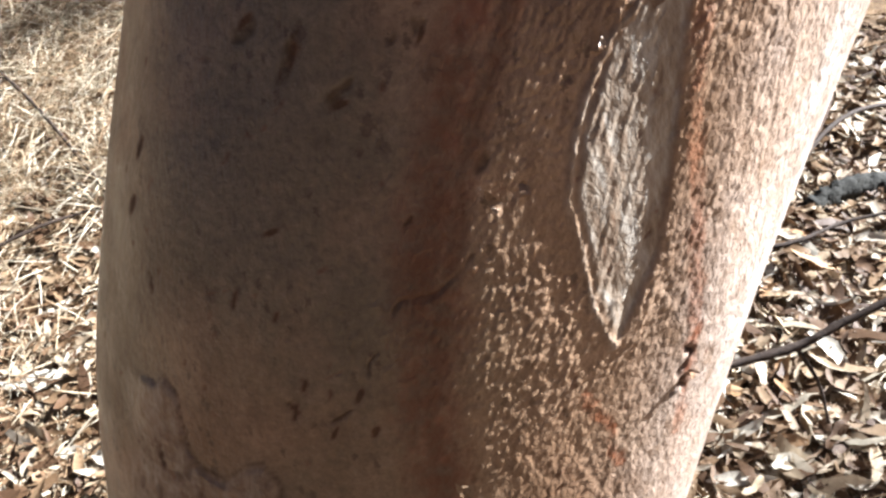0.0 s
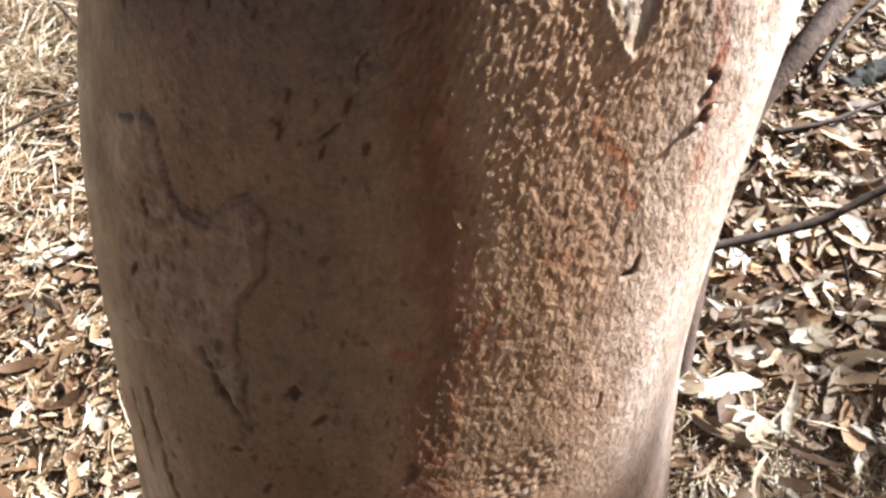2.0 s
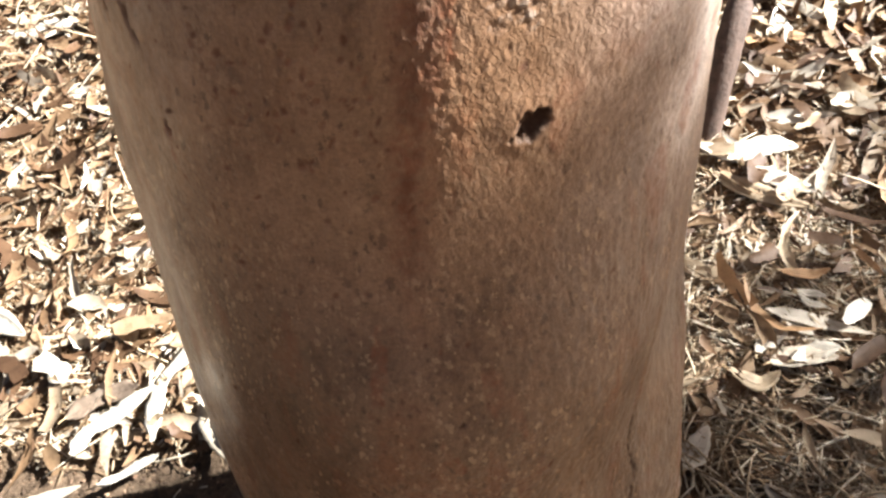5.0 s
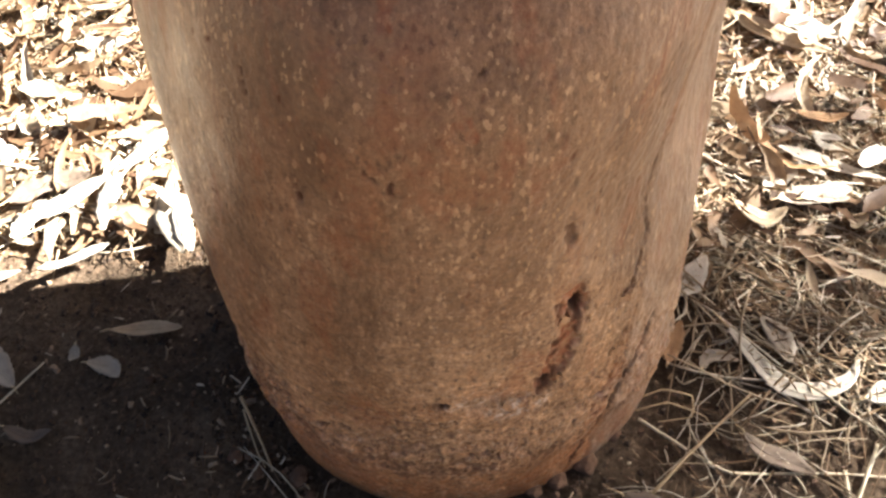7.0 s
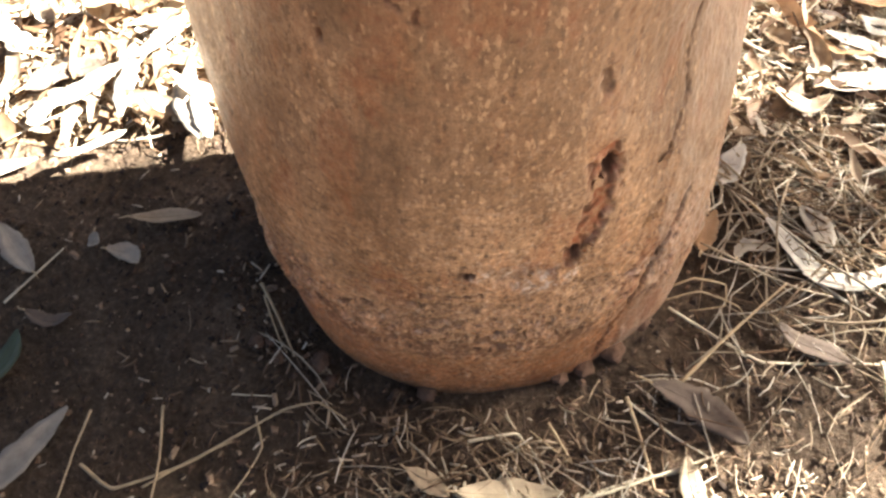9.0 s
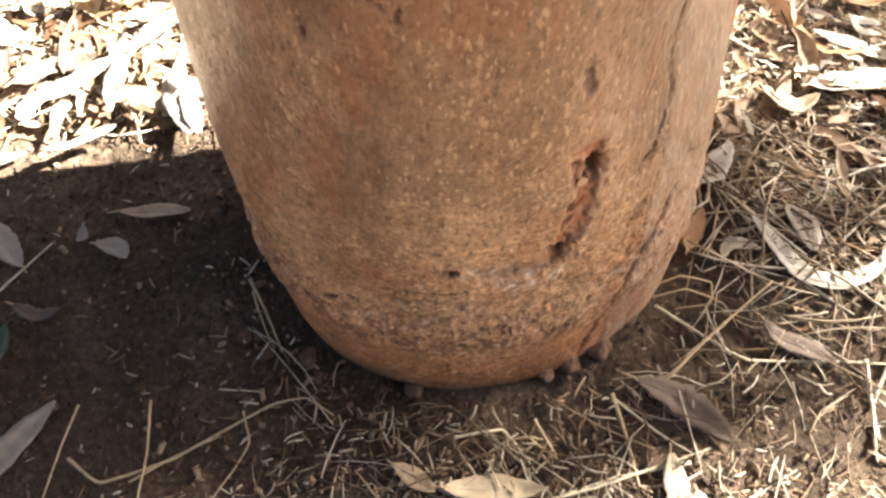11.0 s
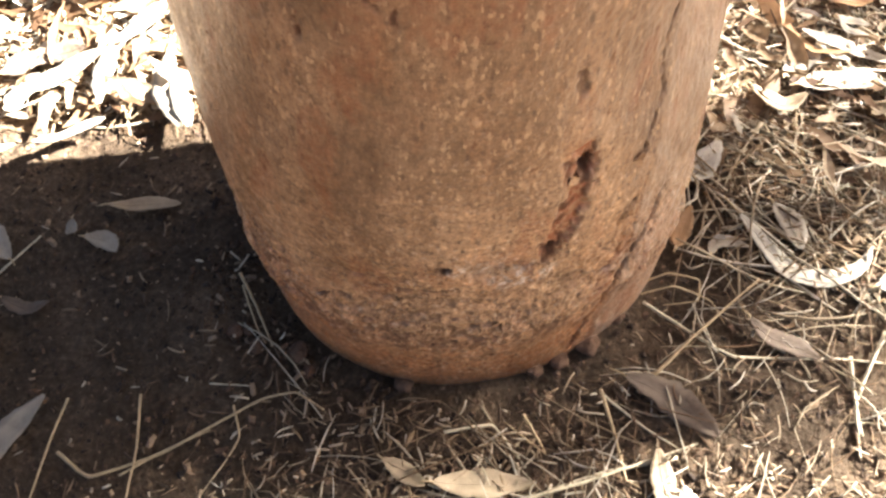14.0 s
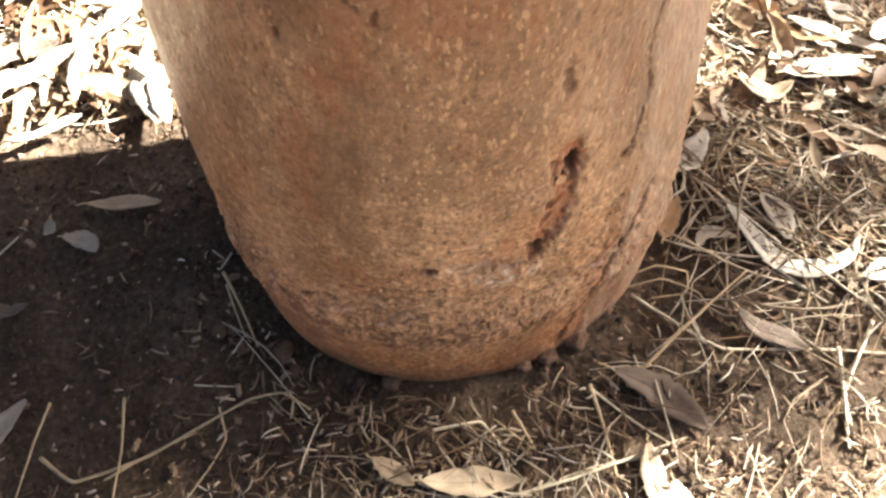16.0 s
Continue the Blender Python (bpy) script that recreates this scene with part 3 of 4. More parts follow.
    dark = np.maximum(dark, 0.5 * smooth(core * 1.3) * smooth((lattice(u, z * 0.4, 0.006, 42) + 0.8) / 0.8))
    red = np.maximum(red, 0.6 * smooth(core * 1.2))

    # nicks in the bark: the plain ones as angle, height and length, the rest strewn
    rng = np.random.default_rng(77)
    nicks = [(-108, 1.024, 7), (-115, 1.032, 5), (-101.5, 1.008, 5), (-95, 1.028, 4), (-91, 0.968, 4), (-123, 0.928, 6), (-109, 0.936, 5), (-106, 0.964, 4),
             (-103.5, 0.932, 4), (-99, 0.892, 6), (-98.5, 0.904, 5), (-93.5, 0.884, 4), (-89, 0.884, 4), (-130, 0.976, 7), (-130, 0.952, 8), (-82, 0.78, 3),
             (-94, 0.772, 6), (-90.5, 0.76, 6), (-103, 0.732, 5), (-105, 0.764, 7), (-98.5, 0.712, 6), (-113, 0.64, 5), (-112.5, 0.46, 4), (-99, 0.452, 4),
             (-84, 0.416, 6), (-97.5, 0.392, 6), (-92, 0.9, 5), (-118, 0.845, 7), (-116, 0.82, 7), (-121, 0.81, 6)]
    for k in range(460):
        at, up = rng.uniform(-138, -40), rng.uniform(0.27, 1.08)
        wide, tall, turn = rng.uniform(0.0006, 0.0011), rng.uniform(0.0012, 0.0032), rng.normal(-15, 30)
        if k < len(nicks):
            at, up, tall = nicks[k][0], nicks[k][1], nicks[k][2] * 0.00075
            wide = tall * 0.42
        elif k > 300:
            # thick about the shaded middle of the trunk
            at, up = rng.normal(-92, 11), rng.normal(0.68, 0.06)
            wide, tall = wide * rng.uniform(1.0, 2.2), tall * 0.9
        elif rng.uniform() < 0.35:
            wide, tall = tall * 0.9, wide
        i0, i1 = np.searchsorted(heights, [up - 0.008, up + 0.008])
        j0, j1 = np.searchsorted(angles, [at - 2.3, at + 2.3])
        box = (slice(i0, i1), slice(j0, j1))
        s = smooth(1.7 * spot(a[box] + 0.22 * frayed[box], z[box] + 0.0008 * frayed[box], (at, up), wide, tall, turn))
        dark[box] = np.maximum(dark[box], (0.85 if k < len(nicks) else rng.uniform(0.15, 0.6)) * s)
        red[box] = np.maximum(red[box], 0.5 * s)
        swell[box] -= 0.0003 * s

    rot = smooth(2 * near_line(a + 1.2 * frayed, z + 0.002 * frayed, [(-57, 0.29), (-58, 0.26), (-59, 0.245), (-63, 0.205)], 0.012))
    swell -= 0.0045 * rot
    red = np.maximum(red, rot)
    dark = np.maximum(dark, 0.85 * rot * smooth(frayed * 1.6 + 0.35))
    # a slightly sunken patch, its sheen painted in as pale colour
    shine = smooth(spot(a + 1.6 * frayed, z + 0.004 * frayed, (-71, 0.2), 0.03, 0.013, -10)) * smooth((frayed + 0.7) / 0.6)
    pale = np.maximum(pale, 0.25 * shine)
    swell -= 0.003 * shine

    # a flaking patch above the large hole
    flaky = smooth(1.5 * spot(a + 1.5 * frayed, z + 0.004 * frayed, (-63, 0.698), 0.026, 0.02, -35))
    scurf = grains(u * 0.6, z, 0.0032, 91)
    swell += flaky * (0.0007 * scurf - 0.0005)
    pale = np.maximum(pale, 0.5 * flaky * smooth((scurf - 0.3) / 0.3))
    dark = np.maximum(dark, 0.55 * flaky * smooth((0.12 - scurf) / 0.1) * broken)

    # reddish and greyer fields between the knots
    blotchy = smooth((lattice(u, z * 0.5, 0.014, 52) + 0.5 * frayed + 0.3) / 0.9)
    red = np.maximum(red, 0.42 * blotchy * smooth(spot(a, z, (-88, 0.44), 0.05, 0.12)))
    pale = np.maximum(pale, 0.28 * smooth((a + 76) / 35) * smooth((0.62 - z) / 0.1) * smooth((z - 0.18) / 0.1) * (0.3 + 0.7 * smooth((lattice(u, z, 0.03, 53) + 0.7) / 1.0)))
    pale = np.maximum(pale, 0.26 * smooth(spot(a, z, (-114, 0.68), 0.035, 0.075, 8)))

    # the greyer plate on the sunny side, low down
    grey = smooth((a - np.interp(z, [0.1, 0.2, 0.27, 0.345, 0.6], [-44, -42, -38, -37, -30])) / 2.0) * smooth((0.6 - z) / 0.2)
    pale = np.maximum(pale, 0.4 * grey)
    swell += 0.0015 * grey

    # the root swells out towards the sun, split from the rest by a fissure
    swell += 0.007 * np.exp(-((a + 18) / 20) ** 2) * smooth((0.3 - z) / 0.22)
    split = smooth(1.6 * near_line(a + 0.8 * frayed, z + 0.0015 * frayed, [(-33, 0.185), (-40, 0.15), (-44.5, 0.115), (-46.5, 0.06), (-49, 0.02)], 0.0042))
    swell -= 0.005 * split
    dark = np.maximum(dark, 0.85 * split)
    # a rough swollen foot
    low = smooth((0.24 - z) / 0.15)
    swell += 0.0035 * low * rough_field(a * 0.0035 * 0.6 + 3, z * 0.8, 9) + 0.007 * smooth((0.2 - np.abs(z - 0.1) * 5) / 0.2) * 0.5
    flake = rough_field(a * 0.0035 * 0.6 + 1, z * 2.4, 12, 5) + 0.5 * lattice(u * 0.4, z, 0.004, 38) + 0.3 * lattice(u * 0.5, z, 0.0025, 39)
    rind = low * smooth((z - 0.075) / 0.03)
    swell += 0.0034 * rind * smooth((flake - 0.05) / 0.12)
    pale = np.maximum(pale, 0.12 * rind * smooth((flake - 0.3) / 0.3) * (a > -112))
    # hollows between flakes are painted dark, as soft light hardly shades them
    dark = np.maximum(dark, 0.75 * rind * smooth((-0.08 - flake) / 0.25) * smooth((frayed + 0.6) / 0.8))
    seam = np.abs(lattice(u * 0.45, z, 0.0065, 81) + 0.35 * lattice(u * 0.6, z, 0.003, 82))
    seam = rind * smooth((0.16 - seam) / 0.13) * smooth((lattice(u, z, 0.016, 83) + 0.25) / 0.4)
    swell -= 0.0016 * seam
    dark = np.maximum(dark, 0.7 * seam)
    pits = 0.75 * lattice(u, z * 2.2, 0.011, 37) + 0.25 * frayed
    swell -= 0.004 * rind * smooth((pits - 0.48) / 0.15)
    # the pits' shade is put into their colour too
    dark = np.maximum(dark, 0.75 * rind * smooth((pits - 0.5) / 0.12))
    red = np.maximum(red, 0.45 * smooth((0.72 - z) / 0.15) * smooth((rough_field(a * 0.0035 * 2.5 + 4, z * 1.2, 19, 5) - 0.36) / 0.2))
    p = trunk_point(np.radians(a), z, swell)
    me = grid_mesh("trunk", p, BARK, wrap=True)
    # sunlight put into the colour: paler towards the sunny side, above the foot
    bleach = 0.8 * smooth((a + 64) / 34) * smooth((z - 0.42) / 0.25) * (0.65 + 0.35 * smooth((lattice(u, z * 0.6, 0.03, 54) + 0.6) / 1.0))
    # first two spots: white glints painted on the foot; third: whitish lichen
    glint_lichen = np.maximum(spot(a + 1.5 * frayed, z + 0.003 * frayed, (-76, 0.208), 0.022, 0.008, 5), spot(a + 1.5 * frayed, z + 0.003 * frayed, (-67, 0.188), 0.026, 0.013, 0))
    glint_lichen = np.maximum(glint_lichen, 0.7 * spot(a + frayed, z + 0.002 * frayed, (-45, 0.145), 0.012, 0.01))
    bleach = np.maximum(bleach, 0.85 * smooth(glint_lichen * 1.4) * smooth((grains(u, z, 0.0042, 95) + 0.25 * frayed - 0.25) / 0.3))
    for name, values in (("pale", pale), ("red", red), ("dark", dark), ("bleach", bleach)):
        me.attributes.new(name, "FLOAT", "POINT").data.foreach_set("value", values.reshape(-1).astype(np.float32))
    return part("trunk", me, parent, "leaning smooth grey-brown gum trunk with stains and knots")


# ---- leaves and straws as shapes ----
def leaf_shape(rng, length, width, bow, curl, steps=7, torn=0.0):
    """A lance-shaped leaf along x, bowed sideways, folded at its midrib, curled and crumpled; torn ends are blunt: verts and quads."""
    s = np.linspace(0, 1, steps)
    cut = np.clip(s * (0.94 - 0.4 * torn) + 0.05 + 0.2 * torn, 0, 1)
    half = width / 2 * np.sin(np.pi * cut) ** 0.8 * (1.12 - 0.35 * s) * (1 + 0.12 * rng.normal(size=steps))
    if torn < 0.3:
        half[0], half[-1] = width * 0.05, width * 0.01
    x = length * (s - 0.5)
    y = bow * length * (4 * s * (1 - s) - 0.5)
    slope = np.gradient(y, x)
    nx, ny = -slope / np.hypot(1, slope), 1 / np.hypot(1, slope)
    zc = curl * length * (2 * s - 1) ** 2 + rng.normal(0, 0.0016, steps)
    fold = rng.uniform(-0.15, 0.55)
    roll = rng.uniform(-0.25, 0.25) + np.linspace(0, 1, steps) * rng.normal(0, 0.35)
    rows = [np.stack([x + nx * half * w + abs(w) * rng.normal(0, 0.03 * torn * length + 1e-6, steps), y + ny * half * w,
                      zc + abs(w) * half * fold + w * half * roll], -1) for w in (-1, 0, 1)]
    v = np.stack(rows, 1)
    i, j = np.meshgrid(np.arange(steps - 1), np.arange(2), indexing="ij")
    quads = np.stack([i * 3 + j, i * 3 + j + 1, (i + 1) * 3 + j + 1, (i + 1) * 3 + j], -1).reshape(-1, 4)
    return v.reshape(-1, 3), quads


def turned(verts, yaw, tilt, roll, place):
    m = np.array(Euler((roll, tilt, yaw)).to_matrix())
    return verts @ m.T + place


def clear_of_trunk(x, y, room):
    """False where (x, y) lies under the trunk's foot."""
    return ((x + 0.064) / (0.2 + room)) ** 2 + ((y - 0.19) / (0.2 + room)) ** 2 > 1


# ---- the ground ----
def steps_out(near_from, near_to, step, far_from, far_to):
    mid = np.arange(near_from, near_to, step)
    right, left = [near_to], [near_from]
    d = step
    while right[-1] < far_to:
        d *= 1.05
        right.append(right[-1] + d)
    d = step
    while left[-1] > far_from:
        d *= 1.05
        left.append(left[-1] - d)
    return np.concatenate([np.array(left[:0:-1]), mid, np.array(right)])


def build_ground():
    xs, ys = steps_out(-0.75, 0.6, 0.0045, -60, 60), steps_out(-0.35, 0.9, 0.0045, -60, 60)
    x, y = np.meshgrid(xs, ys)
    near = np.clip(3.0 - np.hypot(x, y - 0.5), 0, 1)
    z = lumps(x, y) + 0.004 * near * rough_field(x, y, 2) + near * (0.003 * np.maximum(lattice(x, y, 0.02, 71), 0) + 0.0028 * np.abs(lattice(x, y, 0.011, 72)) + 0.0012 * lattice(x, y, 0.0055, 73))
    z -= 0.006 * np.exp(-((np.hypot(x + 0.064, (y - 0.19)) - 0.22) / 0.03) ** 2)
    me = grid_mesh("ground", np.stack([x, y, z], -1), SOIL)
    bare = np.exp(-(np.minimum((np.abs(x + 0.4) / 0.36) ** 6 + (np.abs(y + 0.1) / 0.34) ** 10, 50)))
    front = np.exp(-np.minimum(((x - 0.15) / 0.45) ** 4 + ((y + 0.05) / 0.42) ** 6, 50))
    matted = np.clip(1 - bare - front, 0, 1) * np.clip((np.hypot(x + 0.06, y - 0.19) - 0.21) / 0.05, 0, 1)
    me.attributes.new("matted", "FLOAT", "POINT").data.foreach_set("value", matted.reshape(-1).astype(np.float32))
    tagged(new("ground", me), "dark crumbly soil under dry litter", "ground", kind="structure")


build_ground()


# ---- the gum tree ----
def build_tree():
    tree = new("gum_tree")
    tagged(tree, "leaning smooth-barked gum tree rooted in dark soil", "tree")
    build_trunk(tree)
    rng = np.random.default_rng(17)
    for at, z, size, material in ((-75.5, 1.035, 0.006, BARK), (-72, 1.034, 0.007, BARK), (-77, 1.02, 0.005, BARK), (-69, 1.037, 0.006, BARK),
                                  (-83, 0.975, 0.006, BARK), (-80, 0.978, 0.005, BARK), (-46.5, 0.862, 0.005, BARK), (-77, 0.853, 0.008, BARK),
                                  (-44, 0.25, 0.012, BARK), (-59, 0.27, 0.01, BARK), (-64, 0.2, 0.009, BARK), (-70, 0.195, 0.009, BARK), (-60, 0.21, 0.01, BARK),
                                  (-106, 0.14, 0.011, BARK), (-72, 0.13, 0.009, BARK), (-46, 0.2, 0.012, BARK), (-40, 0.14, 0.014, BARK), (-50, 0.12, 0.012, BARK)):
        v, q = leaf_shape(rng, size * 1.6, size * 0.8, rng.uniform(-0.2, 0.2), 0.12, 6)
        theta = radians(at)
        out = Vector((math.cos(theta), math.sin(theta), 0.1)).normalized()
        up = Vector((0.2, 0.2, 1.0)).normalized()
        side = up.cross(out).normalized()
        frame_ = np.array([up + side * rng.normal(0, 0.4), side, out])
        place = trunk_point(np.array([theta]), np.array([z]))[0] + np.array(out) * 0.0015
        flake = part("bark_flake", gather("bark_flake", [(v @ frame_ + place, q)], material), tree, "small curled flake of lifting bark")
    rng = np.random.default_rng(32)
    # unseen branch above, added to carry shading leaves over the sunny side
    top = trunk_point(np.radians([90.0, 270.0]), np.array([2.5, 2.5])).mean(0)
    line = spline([top - (0.04, 0.03, 0.12), top + (0.3, 0.1, 0.3), (1.5, 0.75, 3.15), (3.2, 1.2, 3.6), (4.6, 1.9, 3.75), (5.5, 2.4, 3.75)], 40)
    part("added_limb", gather("added_limb", [tube(line, np.linspace(0.15, 0.03, 40), 20, 0.02, 3)], BARK), tree, "unseen upper branch added to carry shade leaves")
    boughs = []
    for k in range(16):
        start = line[rng.integers(16, 40)]
        end = start + rng.normal(0, 0.34, 3) + (0, 0, 0.1)
        boughs.append(tube(spline([start, (start + end) / 2 + rng.normal(0, 0.06, 3), end], 8), np.linspace(0.014, 0.004, 8), 6, 0, k))
    part("added_bough", gather("added_bough", boughs, BRANCH), tree, "unseen thin boughs added with the shade leaves")
    tagged(bpy.data.objects["added_bough"], kind="stuff")
    rng = np.random.default_rng(24)
    leaves = []
    for x, y, z, spread, count in SHADE_CLUMPS:
        middle = np.array([x, y, z]) + np.array(SUN) * 7.0
        for _ in range(count):
            place = middle + rng.normal(0, 1, 3) * (0, spread, spread) + np.array(SUN) * rng.normal(0, 0.3)
            v, q = leaf_shape(rng, rng.uniform(0.09, 0.15), rng.uniform(0.018, 0.028), rng.uniform(-0.15, 0.15), 0.02, 5)
            leaves.append((turned(v, rng.uniform(0, 6.3), rng.uniform(0.2, 1.4), rng.uniform(-1, 1), place), q))
    shade_crown = part("shade_crown", gather("shade_crown", leaves, GREEN), tree, "unseen hanging green leaves added to cast shade")
    tagged(shade_crown, kind="stuff")


# unseen leaf clumps added for shade: where it falls, how wide, how many leaves
SHADE_CLUMPS = [(0.12, 0.28, 0.44, 0.05, 100), (0.0, 0.12, 0.54, 0.035, 70), (0.0, 0.08, 0.4, 0.05, 140), (0.08, 0.2, 0.4, 0.05, 150), (0.1, 0.25, 0.3, 0.07, 220), (0.02, 0.08, 0.28, 0.06, 170),
         (-0.02, 0.06, 0.34, 0.05, 120), (0.1, 0.18, 0.16, 0.07, 180), (0.05, 0.04, 0.12, 0.05, 120), (0.16, 0.22, 0.05, 0.06, 90), (0.06, -0.02, 0.0, 0.05, 60), (-0.3, -0.24, 0.0, 0.08, 70),
         (0.26, -0.08, 0.0, 0.1, 50), (0.34, 0.15, 0.0, 0.08, 75), (0.28, 0.3, 0.0, 0.07, 40), (0.42, 0.58, 0.0, 0.14, 130), (-1.85, 2.85, 0.0, 0.22, 450),
         # these three shade unseen ground, to cut the light it throws back
         (-0.4, -1.3, 0.0, 0.4, 700), (0.5, -1.5, 0.0, 0.4, 600), (-1.3, -1.6, 0.0, 0.4, 600)]
build_tree()


# ---- the leaning branch and other fallen wood ----
def wood(name, label, category, line, thick, thin, material, steps=30, sides=12, group=""):
    ob = new(name, gather(name, [tube(spline(line, steps), np.linspace(thick, thin, steps), sides, 0.11, len(label))], material))
    return tagged(ob, label, category, group)


def build_sapling():
    ob = new("sapling")
    tagged(ob, "bare crooked sapling stem behind the gum trunk", "sapling")
    line = [(0.19, 0.72, -0.03), (0.2, 0.76, 0.02), (0.225, 0.85, 0.11), (0.267, 0.973, 0.159), (0.327, 1.079, 0.247), (0.405, 1.153, 0.312), (0.482, 1.241, 0.36),
            (0.507, 1.322, 0.426), (0.452, 1.364, 0.566), (0.438, 1.393, 0.614)]
    part("stem", gather("stem", [tube(spline(line, 60), np.linspace(0.02, 0.019, 60), 14, 0.03, 4)], BRANCH), ob, "grey-brown crooked stem")
    side = [(0.235, 0.88, 0.135), (0.33, 0.905, 0.138), (0.413, 0.923, 0.15), (0.48, 0.945, 0.175), (0.56, 0.97, 0.205), (0.68, 1.02, 0.24)]
    part("side_branch", gather("side_branch", [tube(spline(side, 40), np.linspace(0.0082, 0.0055, 40), 9, 0.13, 5)], TWIG), ob, "dark side branch")
    part("twig", gather("twig", [tube(spline([(0.413, 0.923, 0.15), (0.45, 0.9, 0.09), (0.47, 0.87, 0.02)], 16), np.linspace(0.004, 0.002, 16), 6, 0.05, 6)], TWIG), ob)


build_sapling()
log = wood("charred_log", "short blackened log lying among dry leaves", "log", [(0.58, 1.45, 0.005), (0.68, 1.5, 0.015), (0.8, 1.52, 0.008), (1.0, 1.6, 0.0)], 0.024, 0.032, CHAR, 44, 22)
for line, thick in (([(0.42, 1.29, 0.03), (0.52, 1.31, 0.035), (0.63, 1.36, 0.04), (0.8, 1.38, 0.06)], 0.006),
                    ([(0.52, 1.45, 0.04), (0.6, 1.56, 0.09), (0.7, 1.66, 0.1), (0.83, 1.74, 0.07), (1.1, 1.8, 0.02)], 0.007),
                    ([(-1.9, 2.45, 0.03), (-1.5, 2.05, 0.06), (-1.08, 1.6, 0.03), (-1.0, 1.5, 0.01)], 0.007),
                    ([(-1.35, 1.36, 0.03), (-1.2, 1.46, 0.05), (-1.08, 1.56, 0.03)], 0.006)):
    wood("fallen_twig", "thin dark twig lying on dry litter", "twig", line, thick, thick * 0.5, TWIG, 30, 7, "fallen twigs")


# ---- single leaves and stalks near the foot of the trunk ----
def ground_height(x, y):
    h = 0.006 * math.sin(x * 5.1 + 1.0) * math.sin(y * 4.3 + 0.4) + 0.003 * math.sin(x * 17 + y * 9) * math.sin(y * 21 - x * 6)
    far = min(max((math.hypot(x, y - 0.8) - 2.0) / 4, 0.0), 1.0)
    return h + 0.05 * far * math.sin(x * 0.7) * math.sin(y * 0.6)


def fallen_leaf(points, width, material, label, lift=0.009, curl=0.006):
    """One leaf along a line on the ground: a thin solid blade with its midrib."""
    steps = 22
    lift = 0.024 if "strip" in label else 0.02 if points[0][1] > 0.3 or (points[0][0] < -0.35 and points[0][1] > 0.19) else lift
    line = spline([(*p, 0.0) for p in points], steps)
    s = np.linspace(0, 1, steps)
    rng = np.random.default_rng(int(1000 + 997 * abs(points[0][0]) + 631 * abs(points[0][1])))
    z = np.array([ground_height(px, py) for px, py, _ in line]) + lift + curl * (2 * s - 1) ** 2 + 0.001 * np.sin(s * 9 + rng.uniform(0, 6))
    half = width / 2 * np.clip(np.sin(np.pi * np.clip(s * 0.96 + 0.03, 0, 1)), 0.02, 1) ** 0.75
    if "strip" in label:
        half = width / 2 * np.clip(np.minimum(s, 1 - s) * 9, 0.35, 1) * (1 + 0.16 * np.sin(s * 11 + rng.uniform(0, 6)))
    half *= 1 + 0.07 * rng.normal(size=steps)
    along_ = np.gradient(line[:, :2], axis=0)
    along_ /= np.linalg.norm(along_, axis=1, keepdims=True)
    across = np.stack([-along_[:, 1], along_[:, 0]], -1)
    rows = []
    tip = rng.uniform(-0.3, 0.3)
    for w in (-1, -0.5, 0, 0.5, 1):
        rows.append(np.stack([line[:, 0] + across[:, 0] * half * w, line[:, 1] + across[:, 1] * half * w, z + half * (0.3 * w * w + tip * w)], -1))
    upper = np.stack(rows, 1)
    lower = upper[:, ::-1] - (0, 0, 0.0006)
    ob = new("fallen_leaf", grid_mesh("fallen_leaf", np.concatenate([upper, lower], 1), material, wrap=True))
    tagged(ob, label, "leaf", "fallen leaves by the trunk")
    rib = np.stack([line[:, 0], line[:, 1], z + 0.0004], -1)
    back = line[0] - line[1]
    tail = np.array([rib_end for rib_end in (line[0] + back * k + np.array([0, 0, z[0] + 0.0004]) for k in (0.0, 1.0, 2.2, 3.2))])
    tail[:, :2] += rng.normal(0, 0.0006, (4, 2))
    part("leaf_stalk", gather("leaf_stalk", [tube(tail, np.array([0.0011, 0.001, 0.0009, 0.0008]), 5)], STALK_DULL), ob, "thin dull stalk")
    part("midrib", gather("midrib", [tube(rib, np.linspace(0.0005, 0.0002, steps), 5)], material), ob)
    return ob


def stalk(points, thick, material, label, lift=0.006):
    """One straw or dry stem along a bent line; a third number is its height over the soil."""
    corners = np.array([(p[0], p[1], ground_height(p[0], p[1]) + (p[2] if len(p) > 2 else lift)) for p in points])
    steps = 9 * len(points)
    way = np.linspace(0, len(points) - 1, steps)
    line = np.stack([np.interp(way, np.arange(len(points)), c) for c in corners.T], -1) * 0.7 + spline(corners, steps) * 0.3
    line[:, :2] += np.random.default_rng(len(label)).normal(0, 0.0001, (steps, 2))
    ob = new("dry_stalk", gather("dry_stalk", [tube(line, np.linspace(thick, thick * 0.5, steps) * 0.85, 6, 0.04, len(label))], material))
    return tagged(ob, label, "stalk", "dry stalks by the trunk")


